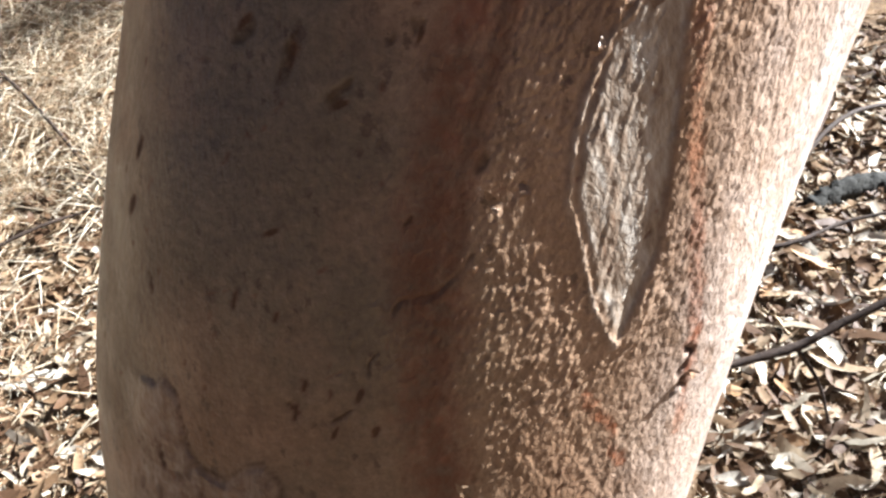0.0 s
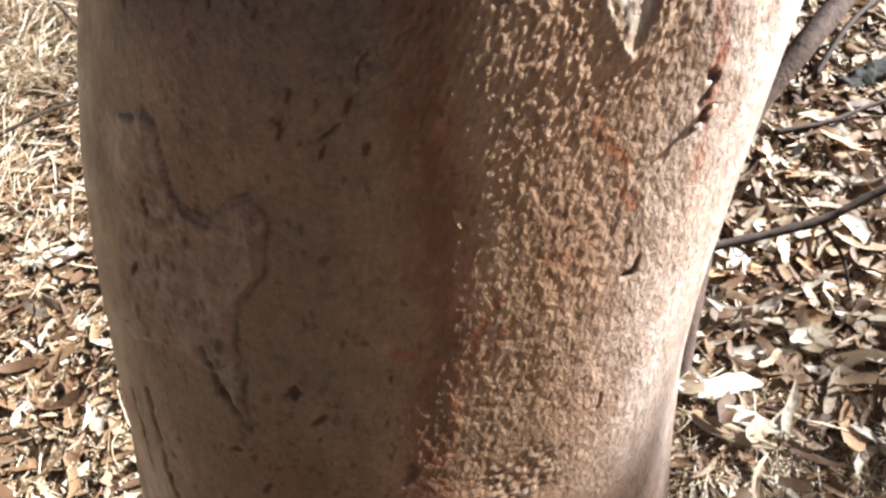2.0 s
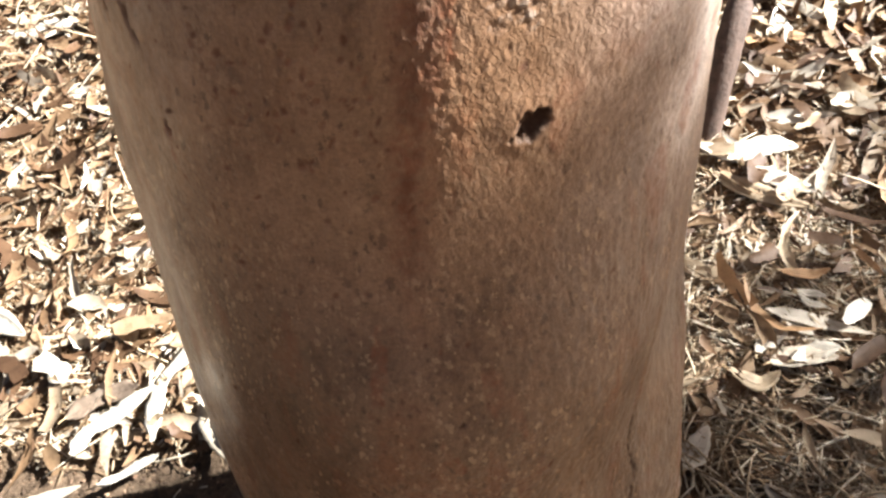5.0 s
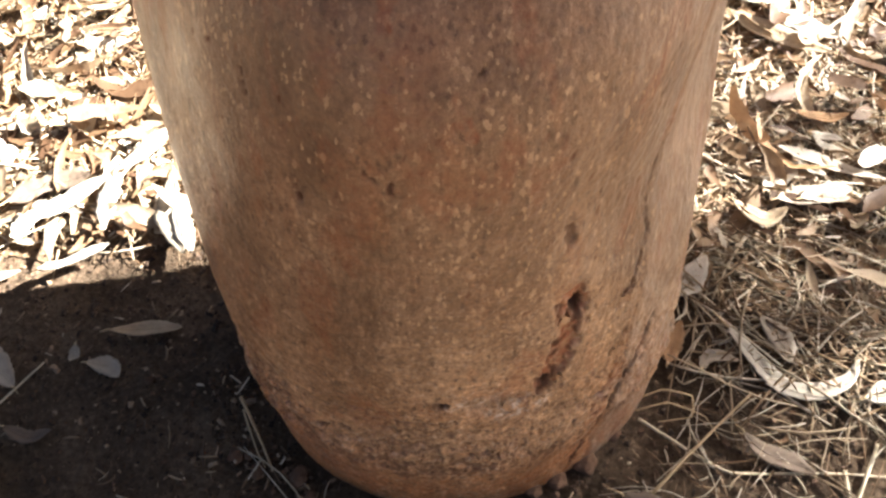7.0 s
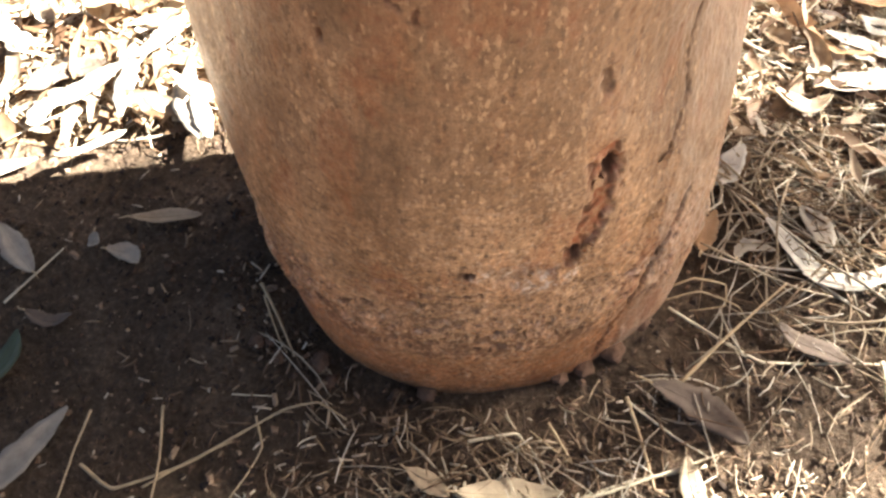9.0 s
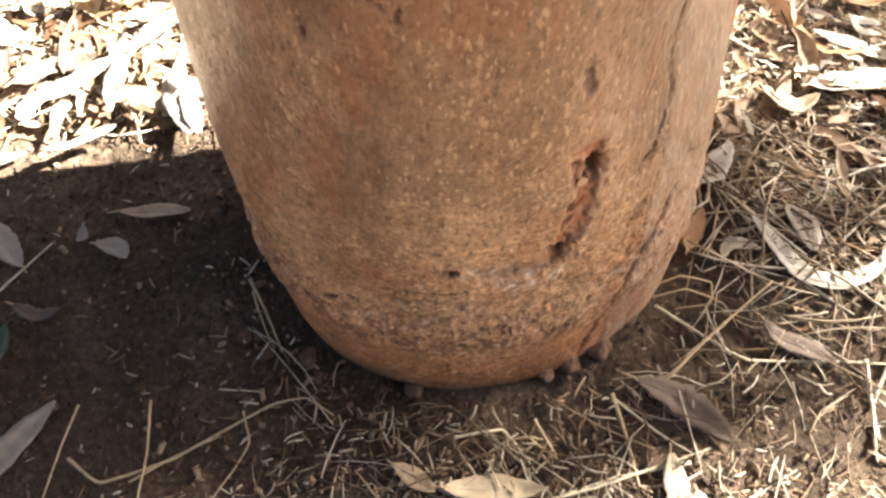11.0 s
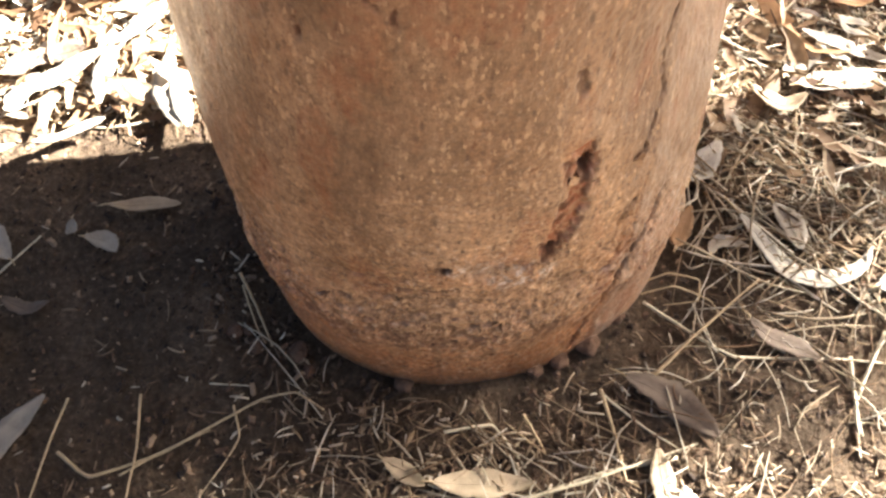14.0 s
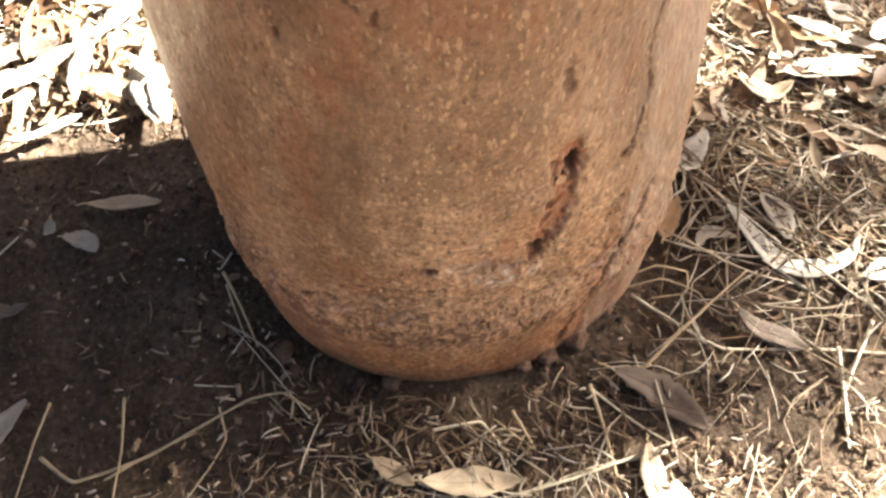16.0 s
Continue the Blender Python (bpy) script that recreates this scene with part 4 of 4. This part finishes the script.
for points, width, material, label in (
        ([(-0.416, 0.108), (-0.38, 0.119), (-0.345, 0.125)], 0.020, LEAF_TAN, "pale tan pointed leaf on dark shaded soil"),
        ([(-0.425, 0.068), (-0.405, 0.07), (-0.388, 0.059)], 0.021, LEAF_GREY, "small rounded grey leaf on dark soil"),
        ([(-0.447, 0.085), (-0.443, 0.066)], 0.013, LEAF_GREY, "tiny pale leaf scrap on dark soil"),
        ([(0.204, 0.211), (0.221, 0.195), (0.238, 0.178), (0.258, 0.161), (0.286, 0.16), (0.314, 0.176), (0.326, 0.2)], 0.021, LEAF_PALE, "long white sickle-shaped gum leaf"),
        ([(0.18, 0.165), (0.186, 0.179), (0.201, 0.183), (0.215, 0.179)], 0.014, LEAF_GREY, "small pale sickle-shaped gum leaf"),
        ([(0.33, 0.16), (0.36, 0.17), (0.42, 0.145)], 0.024, LEAF_PALE, "white curved gum leaf on straw"),
        ([(0.148, 0.165), (0.152, 0.185), (0.158, 0.212)], 0.018, LEAF_ORANGE, "torn orange-tan leaf scrap beside the trunk"),
        ([(0.155, 0.238), (0.165, 0.26), (0.18, 0.292)], 0.027, LEAF_PALE, "broad white leaf beside the trunk"),
        ([(-0.445, -0.185), (-0.42, -0.15), (-0.394, -0.092)], 0.030, LEAF_GREY, "pale grey gum leaf on shaded soil"),
        ([(-0.50, -0.1), (-0.476, -0.065), (-0.478, -0.03)], 0.028, LEAF_GREEN, "dull green leaf on dark soil"),
        ([(0.221, 0.107), (0.24, 0.093), (0.264, 0.088), (0.282, 0.079)], 0.02, LEAF_BROWN, "curled grey-brown leaf under straws"),
        ([(0.118, 0.03), (0.15, 0.022), (0.178, 0.008), (0.2, -0.008)], 0.03, LEAF_BROWN, "broad brown leaf with ragged edges"),
        ([(0.152, -0.028), (0.16, -0.055), (0.17, -0.085)], 0.022, LEAF_TAN, "short tan leaf among straws"),
        ([(0.175, -0.055), (0.19, -0.08)], 0.016, LEAF_PALE, "small white leaf among straws"),
        ([(-0.075, -0.085), (-0.055, -0.092), (-0.035, -0.1)], 0.018, LEAF_TAN, "small tan leaf among straws"),
        ([(-0.028, -0.095), (0.01, -0.088), (0.052, -0.078)], 0.026, LEAF_TAN, "broad tan leaf among straws"),
        ([(0.235, 0.23), (0.255, 0.21), (0.262, 0.185)], 0.024, LEAF_GREY, "dull grey leaf behind a sickle leaf"),
        ([(0.31, -0.08), (0.35, -0.05), (0.4, -0.03)], 0.03, LEAF_TAN, "broad tan leaf at the straw's edge"),
        ([(0.25, 0.37), (0.28, 0.382), (0.325, 0.385)], 0.030, LEAF_GREY, "broad pale leaf on leaf litter"),
        ([(0.205, 0.36), (0.235, 0.345), (0.26, 0.36)], 0.022, LEAF_TAN, "tan leaf on leaf litter"),
        ([(-0.42, 0.30), (-0.405, 0.25), (-0.37, 0.205)], 0.030, LEAF_GREY, "broad pale leaf against the trunk's foot"),
        ([(-0.597, 0.238), (-0.565, 0.268), (-0.517, 0.288)], 0.022, LEAF_BROWN, "dark curled bark strip on dry litter"),
        ([(-0.449, 0.376), (-0.466, 0.335), (-0.487, 0.302), (-0.482, 0.261), (-0.468, 0.216)], 0.021, LEAF_PALE, "long white forking strip of shed bark"),
        ([(-0.492, 0.29), (-0.534, 0.248), (-0.561, 0.224), (-0.569, 0.192)], 0.019, LEAF_PALE, "pale strip of shed bark on litter"),
        ([(-0.518, 0.156), (-0.483, 0.183), (-0.455, 0.201)], 0.013, LEAF_PALE, "narrow pale bark strip at the shadow's edge"),
        ([(-0.675, 0.311), (-0.646, 0.306), (-0.617, 0.285)], 0.026, LEAF_PALE, "broad white leaf beside bark strips"),
        ([(-0.403, 0.269), (-0.382, 0.237), (-0.361, 0.207)], 0.02, LEAF_PALE, "pale leaf standing against the trunk's foot"),
        ([(0.245, 0.672), (0.282, 0.651), (0.328, 0.627)], 0.03, LEAF_PALE, "broad bleached leaf on sunlit litter"),
        ([(0.275, 0.376), (0.302, 0.391), (0.328, 0.398)], 0.024, LEAF_PALE, "broad cream leaf on brown litter"),
        ([(0.272, 0.501), (0.303, 0.499), (0.331, 0.507)], 0.019, LEAF_ORANGE, "tan folded leaf on brown litter"),
        ([(0.288, 0.47), (0.305, 0.472), (0.322, 0.466)], 0.011, LEAF_PALE, "small white forked leaf scrap"),
        ([(0.289, 0.466), (0.304, 0.457), (0.321, 0.451)], 0.011, LEAF_PALE, "small white forked leaf scrap"),
        ([(0.271, 0.423), (0.288, 0.42), (0.301, 0.41)], 0.014, LEAF_PALE, "small white leaf on brown litter"),
        ([(0.236, 0.379), (0.245, 0.396), (0.258, 0.39)], 0.014, LEAF_PALE, "small crumpled white leaf"),
        ([(0.32, 0.226), (0.337, 0.231), (0.354, 0.228)], 0.016, LEAF_GREY, "small grey leaf beside a dark twig"),
        ([(-0.66, 0.13), (-0.62, 0.125), (-0.55, 0.16)], 0.024, LEAF_GREY, "pale leaf at the shadow's edge"),
        ([(0.183, 0.712), (0.23, 0.7), (0.28, 0.715), (0.315, 0.71)], 0.036, LEAF_PALE, "long white sunlit gum leaf"),
        ([(0.2, 0.66), (0.25, 0.63), (0.32, 0.6)], 0.026, LEAF_TAN, "long tan sunlit gum leaf"),
        ([(-0.86, 0.4), (-0.8, 0.385), (-0.71, 0.35)], 0.042, LEAF_PALE, "broad white sunlit gum leaf"),
        ([(-0.49, 0.03), (-0.52, 0.05), (-0.55, 0.075)], 0.026, LEAF_GREY, "pale leaf on dark shaded soil"),
        ([(-0.48, -0.01), (-0.455, -0.015), (-0.43, -0.005)], 0.016, LEAF_BROWN, "brown leaf scrap on dark soil"),
        ([(-1.03, 0.98), (-0.98, 1.0), (-0.92, 1.01)], 0.045, LEAF_PALE, "broad white leaf in dry grass")):
    fallen_leaf(points, width, material, label)

for points, thick, material, label in (
        ([(0.125, 0.106), (0.208, 0.07), (0.3, 0.086), (0.42, 0.1)], 0.0019, STALK, "long pale bent straw"),
        ([(0.098, 0.016), (0.115, -0.02), (0.132, -0.062)], 0.0026, STALK_DULL, "thick tan straw on dark soil"),
        ([(0.1, 0.012), (0.14, -0.01), (0.17, -0.022)], 0.0017, STALK, "thin pale straw on dark soil"),
        ([(-0.362, -0.138), (-0.325, -0.152), (-0.27, -0.118), (-0.2, -0.055), (-0.168, -0.043, 0.012), (-0.14, -0.052)], 0.0022, STALK_DULL, "long bent dry stem on dark soil"),
        ([(-0.3, -0.145), (-0.265, -0.112), (-0.235, -0.09)], 0.0015, STALK_DULL, "thin dry stem on dark soil"),
        ([(-0.257, 0.06, 0.012), (-0.23, 0.03, 0.012), (-0.204, -0.004)], 0.0022, STALK_DULL, "dry stalk leaning by the trunk"),
        ([(-0.25, 0.048, 0.012), (-0.225, 0.012), (-0.212, -0.002)], 0.0014, STALK_DULL, "thin dry stalk by the trunk"),
        ([(-0.51, -0.005), (-0.475, 0.063)], 0.0020, STALK, "straight pale straw on dark soil"),
        ([(-0.25, -0.05), (-0.21, -0.044)], 0.0012, STALK, "short pale straw on dark soil"),
        ([(-0.367, -0.092, 0.02), (-0.37, -0.13, 0.012), (-0.366, -0.2)], 0.0017, STALK_DULL, "dull dry grass stem on dark soil"),
        ([(-0.303, -0.075, 0.02), (-0.292, -0.12, 0.012), (-0.28, -0.2)], 0.0017, STALK_DULL, "dull dry grass stem on dark soil"),
        ([(-0.222, -0.065), (-0.208, -0.09), (-0.212, -0.11), (-0.225, -0.145)], 0.0015, STALK_DULL, "crooked thin dry stem"),
        ([(0.13, 0.02), (0.17, 0.075, 0.02), (0.225, 0.145, 0.02)], 0.0022, STALK_DULL, "orange-brown straw crossing pale straws"),
        ([(0.17, -0.03), (0.11, -0.055), (0.05, -0.09)], 0.0022, STALK, "pale straw lying on dark soil"),
        ([(0.03, -0.1), (0.1, -0.065, 0.012), (0.185, -0.015)], 0.0020, STALK, "pale straw lying on dark soil"),
        ([(0.035, -0.02), (0.06, -0.05), (0.02, -0.03)], 0.0018, STALK_DULL, "dull bent straw on soil"),
        ([(-0.03, -0.05), (0.01, -0.035), (0.045, -0.065)], 0.0020, STALK, "pale bent straw on dark soil"),
        ([(0.175, 0.30), (0.225, 0.285), (0.285, 0.29)], 0.0022, STALK, "pale straw beside the trunk"),
        ([(0.16, 0.36), (0.19, 0.32), (0.2, 0.28)], 0.0026, STALK, "thick pale straw beside the trunk"),
        ([(0.31, 0.09), (0.315, 0.04), (0.318, 0.0)], 0.0025, STALK, "pale straw lying on dark soil"),
        ([(0.34, 0.12), (0.315, 0.05), (0.32, 0.02)], 0.0022, STALK, "pale straw lying on dark soil"),
        ([(-0.602, 0.4, 0.016), (-0.548, 0.288, 0.016)], 0.002, STALK, "pale straight straw on litter"),
        ([(-0.56, 0.351, 0.016), (-0.497, 0.331, 0.016)], 0.0022, STALK, "pale straight straw on litter"),
        ([(-0.55, 0.364, 0.016), (-0.487, 0.408, 0.016)], 0.0022, STALK, "pale straight straw on litter"),
        ([(-0.621, 0.34, 0.016), (-0.587, 0.385, 0.016)], 0.002, STALK, "pale straight straw on litter"),
        ([(0.115, 0.12, 0.01), (0.143, 0.132, 0.024), (0.17, 0.13, 0.026), (0.172, 0.112, 0.02), (0.143, 0.105, 0.01)], 0.0013, STALK_DULL, "curled orange-brown tendril by the trunk"),
        ([(0.122, 0.113, 0.008), (0.15, 0.122, 0.02), (0.185, 0.118, 0.012), (0.2, 0.1)], 0.0012, STALK_DULL, "thin curled dry tendril on soil"),
        ([(0.3, 0.3), (0.33, 0.25), (0.345, 0.2)], 0.0028, TWIG, "dark thin twig on litter")):
    stalk(points, thick, material, label)


def clod(x, y, size, seed):
    """One rounded lump of soil, squashed and uneven."""
    bm = bmesh.new()
    bmesh.ops.create_icosphere(bm, subdivisions=3, radius=size)
    for v in bm.verts:
        v.co *= 1 + 0.28 * noise.noise(v.co * (1.6 / size) + Vector((seed, 0, 0))) + 0.1 * noise.noise(v.co * (5 / size))
        v.co.z *= 0.7
    me = bpy.data.meshes.new("clod")
    bm.to_mesh(me)
    bm.free()
    me.materials.append(CLOD)
    me.transform(Matrix.Diagonal((0.85, 0.85, 0.7, 1)))
    me.polygons.foreach_set("use_smooth", np.ones(len(me.polygons), bool))
    ob = new("clod", me)
    ob.location = (x, y, ground_height(x, y) + size * 0.3)
    tagged(ob, "reddish-brown earth clod against the trunk's foot", "clod", "earth clods")


for k, (x, y, size) in enumerate(((-0.075, -0.012, 0.011), (0.037, 0.024, 0.009), (0.057, 0.036, 0.011), (0.08, 0.056, 0.014), (-0.18, -0.004, 0.012),
                                  (-0.165, -0.02, 0.008), (-0.245, 0.004, 0.009), (-0.232, 0.008, 0.007), (-0.22, -0.004, 0.008), (0.1, 0.09, 0.012))):
    clod(x, y, size, k * 7.3)


# ---- litter ----
def cover(x, y):
    """How thick the litter lies, 0 to 1: bare soil round the trunk's front and in its shade, thick elsewhere."""
    bare = math.exp(-(((x + 0.4) / 0.34) ** 6 + ((y + 0.1) / 0.33) ** 10))
    ring = math.exp(-((math.hypot(x + 0.06, y - 0.19) - 0.2) / 0.05) ** 2) * (1 if y < 0.25 else 0.3)
    front = 0.55 if (y < 0.22 and x > -0.2) else 1.0
    return max(0.0, 1 - bare - ring) * front


def litter_place(rng):
    """A place on the ground, most often where the litter lies open beside and behind the trunk."""
    where = rng.uniform()
    if where < 0.88:
        if where < 0.36:
            x, y = rng.uniform(0.1, 1.05), rng.uniform(0.15, 2.3)
        elif where < 0.68:
            x, y = rng.uniform(-1.15, -0.2), rng.uniform(0.1, 1.4)
        else:
            x, y = rng.uniform(-2.9, -0.6), rng.uniform(1.2, 3.6)
        # drifts with wavering, ragged borders
        stray = 0.16 * math.sin(9173.0 * where)
        return x + 0.1 * math.sin(5.0 * y + 1.0) + stray, y + 0.1 * math.sin(4.3 * x) + 0.14 * math.sin(5381.0 * where)
    return rng.normal(0.0, 3.0), rng.normal(1.0, 2.6)


def scatter_leaves():
    rng = np.random.default_rng(31)
    shapes = [leaf_shape(rng, rng.uniform(0.045, 0.12), rng.uniform(0.009, 0.024), rng.uniform(-0.25, 0.25), rng.uniform(-0.04, 0.16)) for _ in range(60)]
    shapes += [leaf_shape(rng, rng.uniform(0.03, 0.08), rng.uniform(0.012, 0.026), rng.uniform(-0.12, 0.12), rng.uniform(-0.05, 0.12), torn=rng.uniform(0.4, 1.0)) for _ in range(60)]
    pieces, singles = [], []

    def drop(x, y, scale, high):
        v, q = shapes[rng.integers(120 if scale > 0.5 or rng.uniform() < 0.25 else 60)]
        z = ground_height(x, y) + 0.004 + high
        return turned(v * scale, rng.uniform(0, 6.3), rng.normal(0, 0.16), rng.normal(0, 0.3), (x, y, z)), q
    # larger leaves lie on top behind, on the sunny side
    for _ in range(110):
        x, y = rng.uniform(0.15, 0.8), rng.uniform(0.42, 1.35)
        singles.append(drop(x, y, rng.uniform(0.85, 1.3), 0.012 + abs(rng.normal(0, 0.006))))
    while len(pieces) < 32000:
        x, y = litter_place(rng)
        if not clear_of_trunk(x, y, 0.05) or rng.uniform() > cover(x, y):
            continue
        if x < -0.2 and y < 0.38 + 0.35 * x:
            continue
        front = y < 0.26 and x > -0.3
        if front and rng.uniform() > (0.08 if x < 0.12 else 0.25):
            continue
        if rng.uniform() > (0.85 if y > 0.75 else 0.6) and x < (-0.75 if y > 0.75 else -0.2):
            continue
        item = drop(x, y, rng.uniform(0.1, 0.34) if front else rng.uniform(0.7, 1.2) if rng.uniform() < (0.5 if y > 0.62 else 0.35 if x < 0 else 0.15) else rng.uniform(0.15, 0.5), abs(rng.normal(0, 0.009)))
        if not front and len(singles) < 290 and ((-0.7 < x < 0.5 and y < 0.62) or (0.15 < x < 0.75 and y < 1.3)):
            singles.append(item)
        else:
            pieces.append(item)
    tagged(new("leaf_litter", gather("leaf_litter", pieces, LEAVES)), "thick litter of dry tan and grey gum leaves", "leaf litter", kind="stuff")
    shades = [LEAF_GREY, LEAF_TAN, LEAF_BROWN, LEAF_WHITE, LEAF_TAN, LEAF_ORANGE]
    words = {LEAF_GREY: "dry grey gum leaf", LEAF_TAN: "dry tan gum leaf", LEAF_BROWN: "dry brown gum leaf", LEAF_WHITE: "bleached white gum leaf", LEAF_PALE: "bleached chalky gum leaf", LEAF_ORANGE: "dry orange-brown gum leaf"}
    for k, (v, q) in enumerate(singles):
        m = (LEAF_PALE, LEAF_TAN, LEAF_WHITE, LEAF_TAN, LEAF_ORANGE)[k % 5] if k < 110 else shades[k % 6]
        tagged(new("fallen_leaf", gather("fallen_leaf", [(v, q)], m)), words[m] + " lying in the litter", "leaf", "fallen leaves in the litter")


def scatter_straw():
    rng = np.random.default_rng(41)
    pieces = []
    while len(pieces) < 29000:
        kind = rng.uniform()
        if kind < 0.22:
            x, y = rng.uniform(-0.2, 0.6), rng.uniform(-0.35, 0.4)
            if y > -0.06 - 0.4 * min(x, 0.1) and rng.uniform() > 0.5:
                continue
        elif kind < 0.44:
            x, y = (rng.uniform(-0.95, -0.2), rng.uniform(0.2, 0.8)) if rng.uniform() < 0.5 else (rng.uniform(0.12, 0.6), rng.uniform(0.15, 0.75))
        elif kind < 0.78:
            x, y = litter_place(rng)
        else:
            x, y = rng.normal(-1.6, 0.7), rng.normal(1.9, 0.8)
        if x < -0.2 and y < 0.38 + 0.35 * x and rng.uniform() > 0.05:
            continue
        if not clear_of_trunk(x, y, 0.02) or rng.uniform() > cover(x, y) + 0.12:
            continue
        grassy = kind >= 0.78
        if rng.uniform() < (0.65 if kind < 0.22 else 0.45) and not grassy:
            length, thick = rng.uniform(0.008, 0.03), rng.uniform(0.0005, 0.0012)
        else:
            length, thick = rng.uniform(0.03, 0.1), rng.uniform(0.0004, 0.0011)
            if kind >= 0.22:
                length, thick = rng.uniform(0.04, 0.2 if grassy else 0.13), rng.uniform(0.0007, 0.0022 if grassy else 0.0016)
        yaw, bend = rng.uniform(0, 6.3), rng.normal(0, 0.22)
        kink = rng.normal(0, 0.35) if rng.uniform() < 0.35 else 0.0
        lift = abs(rng.normal(0, 0.05 if grassy else 0.008))
        s = np.linspace(-0.5, 0.5, 5)
        d = np.array([math.cos(yaw), math.sin(yaw)])
        e = np.array([-d[1], d[0]])
        flat = np.array([x, y]) + length * (s[:, None] * d + (bend * s**2 + kink * np.abs(s - 0.1))[:, None] * e)
        if not clear_of_trunk(flat[:, 0], flat[:, 1], 0.01).all():
            continue
        h = ground_height(x, y) + 0.005 + lift * np.abs(s + rng.uniform(-0.5, 0.5)) + rng.uniform(0, 0.006)
        pieces.append(tube(np.concatenate([flat, h[:, None]], 1), thick * np.array([0.7, 1, 1, 0.9, 0.5]), 3))
    tagged(new("straw_litter", gather("straw_litter", pieces, STRAW)), "scattered dry straw and broken grass stems", "straw", kind="stuff")


def scatter_chips():
    """Short broken bits of straw and bark pressed into the bare soil."""
    rng = np.random.default_rng(47)
    pieces = []
    while len(pieces) < 2200:
        x, y = (rng.normal(0.05, 0.17), rng.normal(-0.1, 0.1)) if rng.uniform() < 0.87 else (rng.normal(-0.25, 0.2), rng.normal(0.0, 0.17))
        if not clear_of_trunk(x, y, 0.015):
            continue
        length, thick, yaw = rng.choice([0.004, 0.007, 0.012, 0.02]) * rng.uniform(0.7, 1.3), rng.uniform(0.0005, 0.0014), rng.uniform(0, 6.3)
        d, bend = np.array([math.cos(yaw), math.sin(yaw), rng.normal(0, 0.2)]), rng.normal(0, 0.2)
        s = np.linspace(-0.5, 0.5, 4)[:, None]
        line = length * (s * d + bend * (s * s - 0.08) * np.array([-d[1], d[0], 0.0]))
        bit, quads = tube(line, thick * np.array([0.8, 1.0, 1.1, 0.5]), 4)
        bit = bit * (1, 1, 0.55) + (x, y, ground_height(x, y) + 0.005 + rng.uniform(0, 0.003))
        pieces.append((bit, quads))
    tagged(new("straw_chips", gather("straw_chips", pieces, CHIPS)), "short brown and pale straw bits in the soil", "straw", kind="stuff")


def scatter_grass():
    """Dry bleached tufts behind, on the shaded side."""
    rng = np.random.default_rng(51)
    pieces = []
    for _ in range(230):
        x, y = rng.normal(-1.7, 0.55), rng.normal(2.0, 0.65)
        if rng.uniform() < 0.3:
            x, y = rng.normal(0, 3.0), rng.normal(3.0, 2.0)
            if math.hypot(x, y - 0.2) < 1.3:
                continue
        for _ in range(rng.integers(12, 28)):
            yaw, length, out = rng.uniform(0, 6.3), rng.uniform(0.08, 0.26), rng.uniform(0.35, 1.3)
            s = np.linspace(0, 1, 6)
            reach, rise = length * out * s, length * (0.75 * s - 0.7 * out * 0.7 * s**2)
            px, py = x + rng.normal(0, 0.025), y + rng.normal(0, 0.025)
            line = np.stack([px + reach * math.cos(yaw), py + reach * math.sin(yaw), ground_height(px, py) + 0.004 + np.maximum(rise, 0.004)], -1)
            pieces.append(tube(line, 0.0014 * np.array([1, 1, 0.9, 0.8, 0.6, 0.3]), 3))
    tagged(new("dry_grass", gather("dry_grass", pieces, STRAW)), "dry bleached grass tufts among litter", "grass", kind="stuff")


def scatter_crumbs():
    rng = np.random.default_rng(61)
    cube = np.array([(-1, -1, -1), (1, -1, -1), (1, 1, -1), (-1, 1, -1), (-0.3, -0.6, 1), (0.6, -0.4, 0.9), (0.4, 0.5, 1), (-0.5, 0.3, 0.8)], float) * 0.6
    quads = np.array([(0, 3, 2, 1), (4, 5, 6, 7), (0, 1, 5, 4), (1, 2, 6, 5), (2, 3, 7, 6), (3, 0, 4, 7)])
    pieces = []
    while len(pieces) < 10000:
        x, y = rng.normal(-0.15, 0.32), rng.normal(0.05, 0.25)
        if not clear_of_trunk(x, y, 0.0):
            continue
        size = min(0.0055, 0.0008 + rng.exponential(0.0011)) * np.array([rng.choice([0.8, 1.0, 1.4, 2.4]), 1, 0.6])
        v = cube * size * rng.uniform(0.6, 1.3, (8, 3))
        pieces.append((turned(v, rng.uniform(0, 6.3), rng.normal(0, 0.4), rng.normal(0, 0.4), (x, y, ground_height(x, y) + 0.003 + rng.uniform(0, 0.003))), quads))
    tagged(new("soil_crumbs", gather("soil_crumbs", pieces, CRUMBS, False)), "loose soil crumbs and wood chips", "crumbs", kind="stuff")


scatter_leaves()
scatter_straw()
scatter_chips()
scatter_grass()
scatter_crumbs()
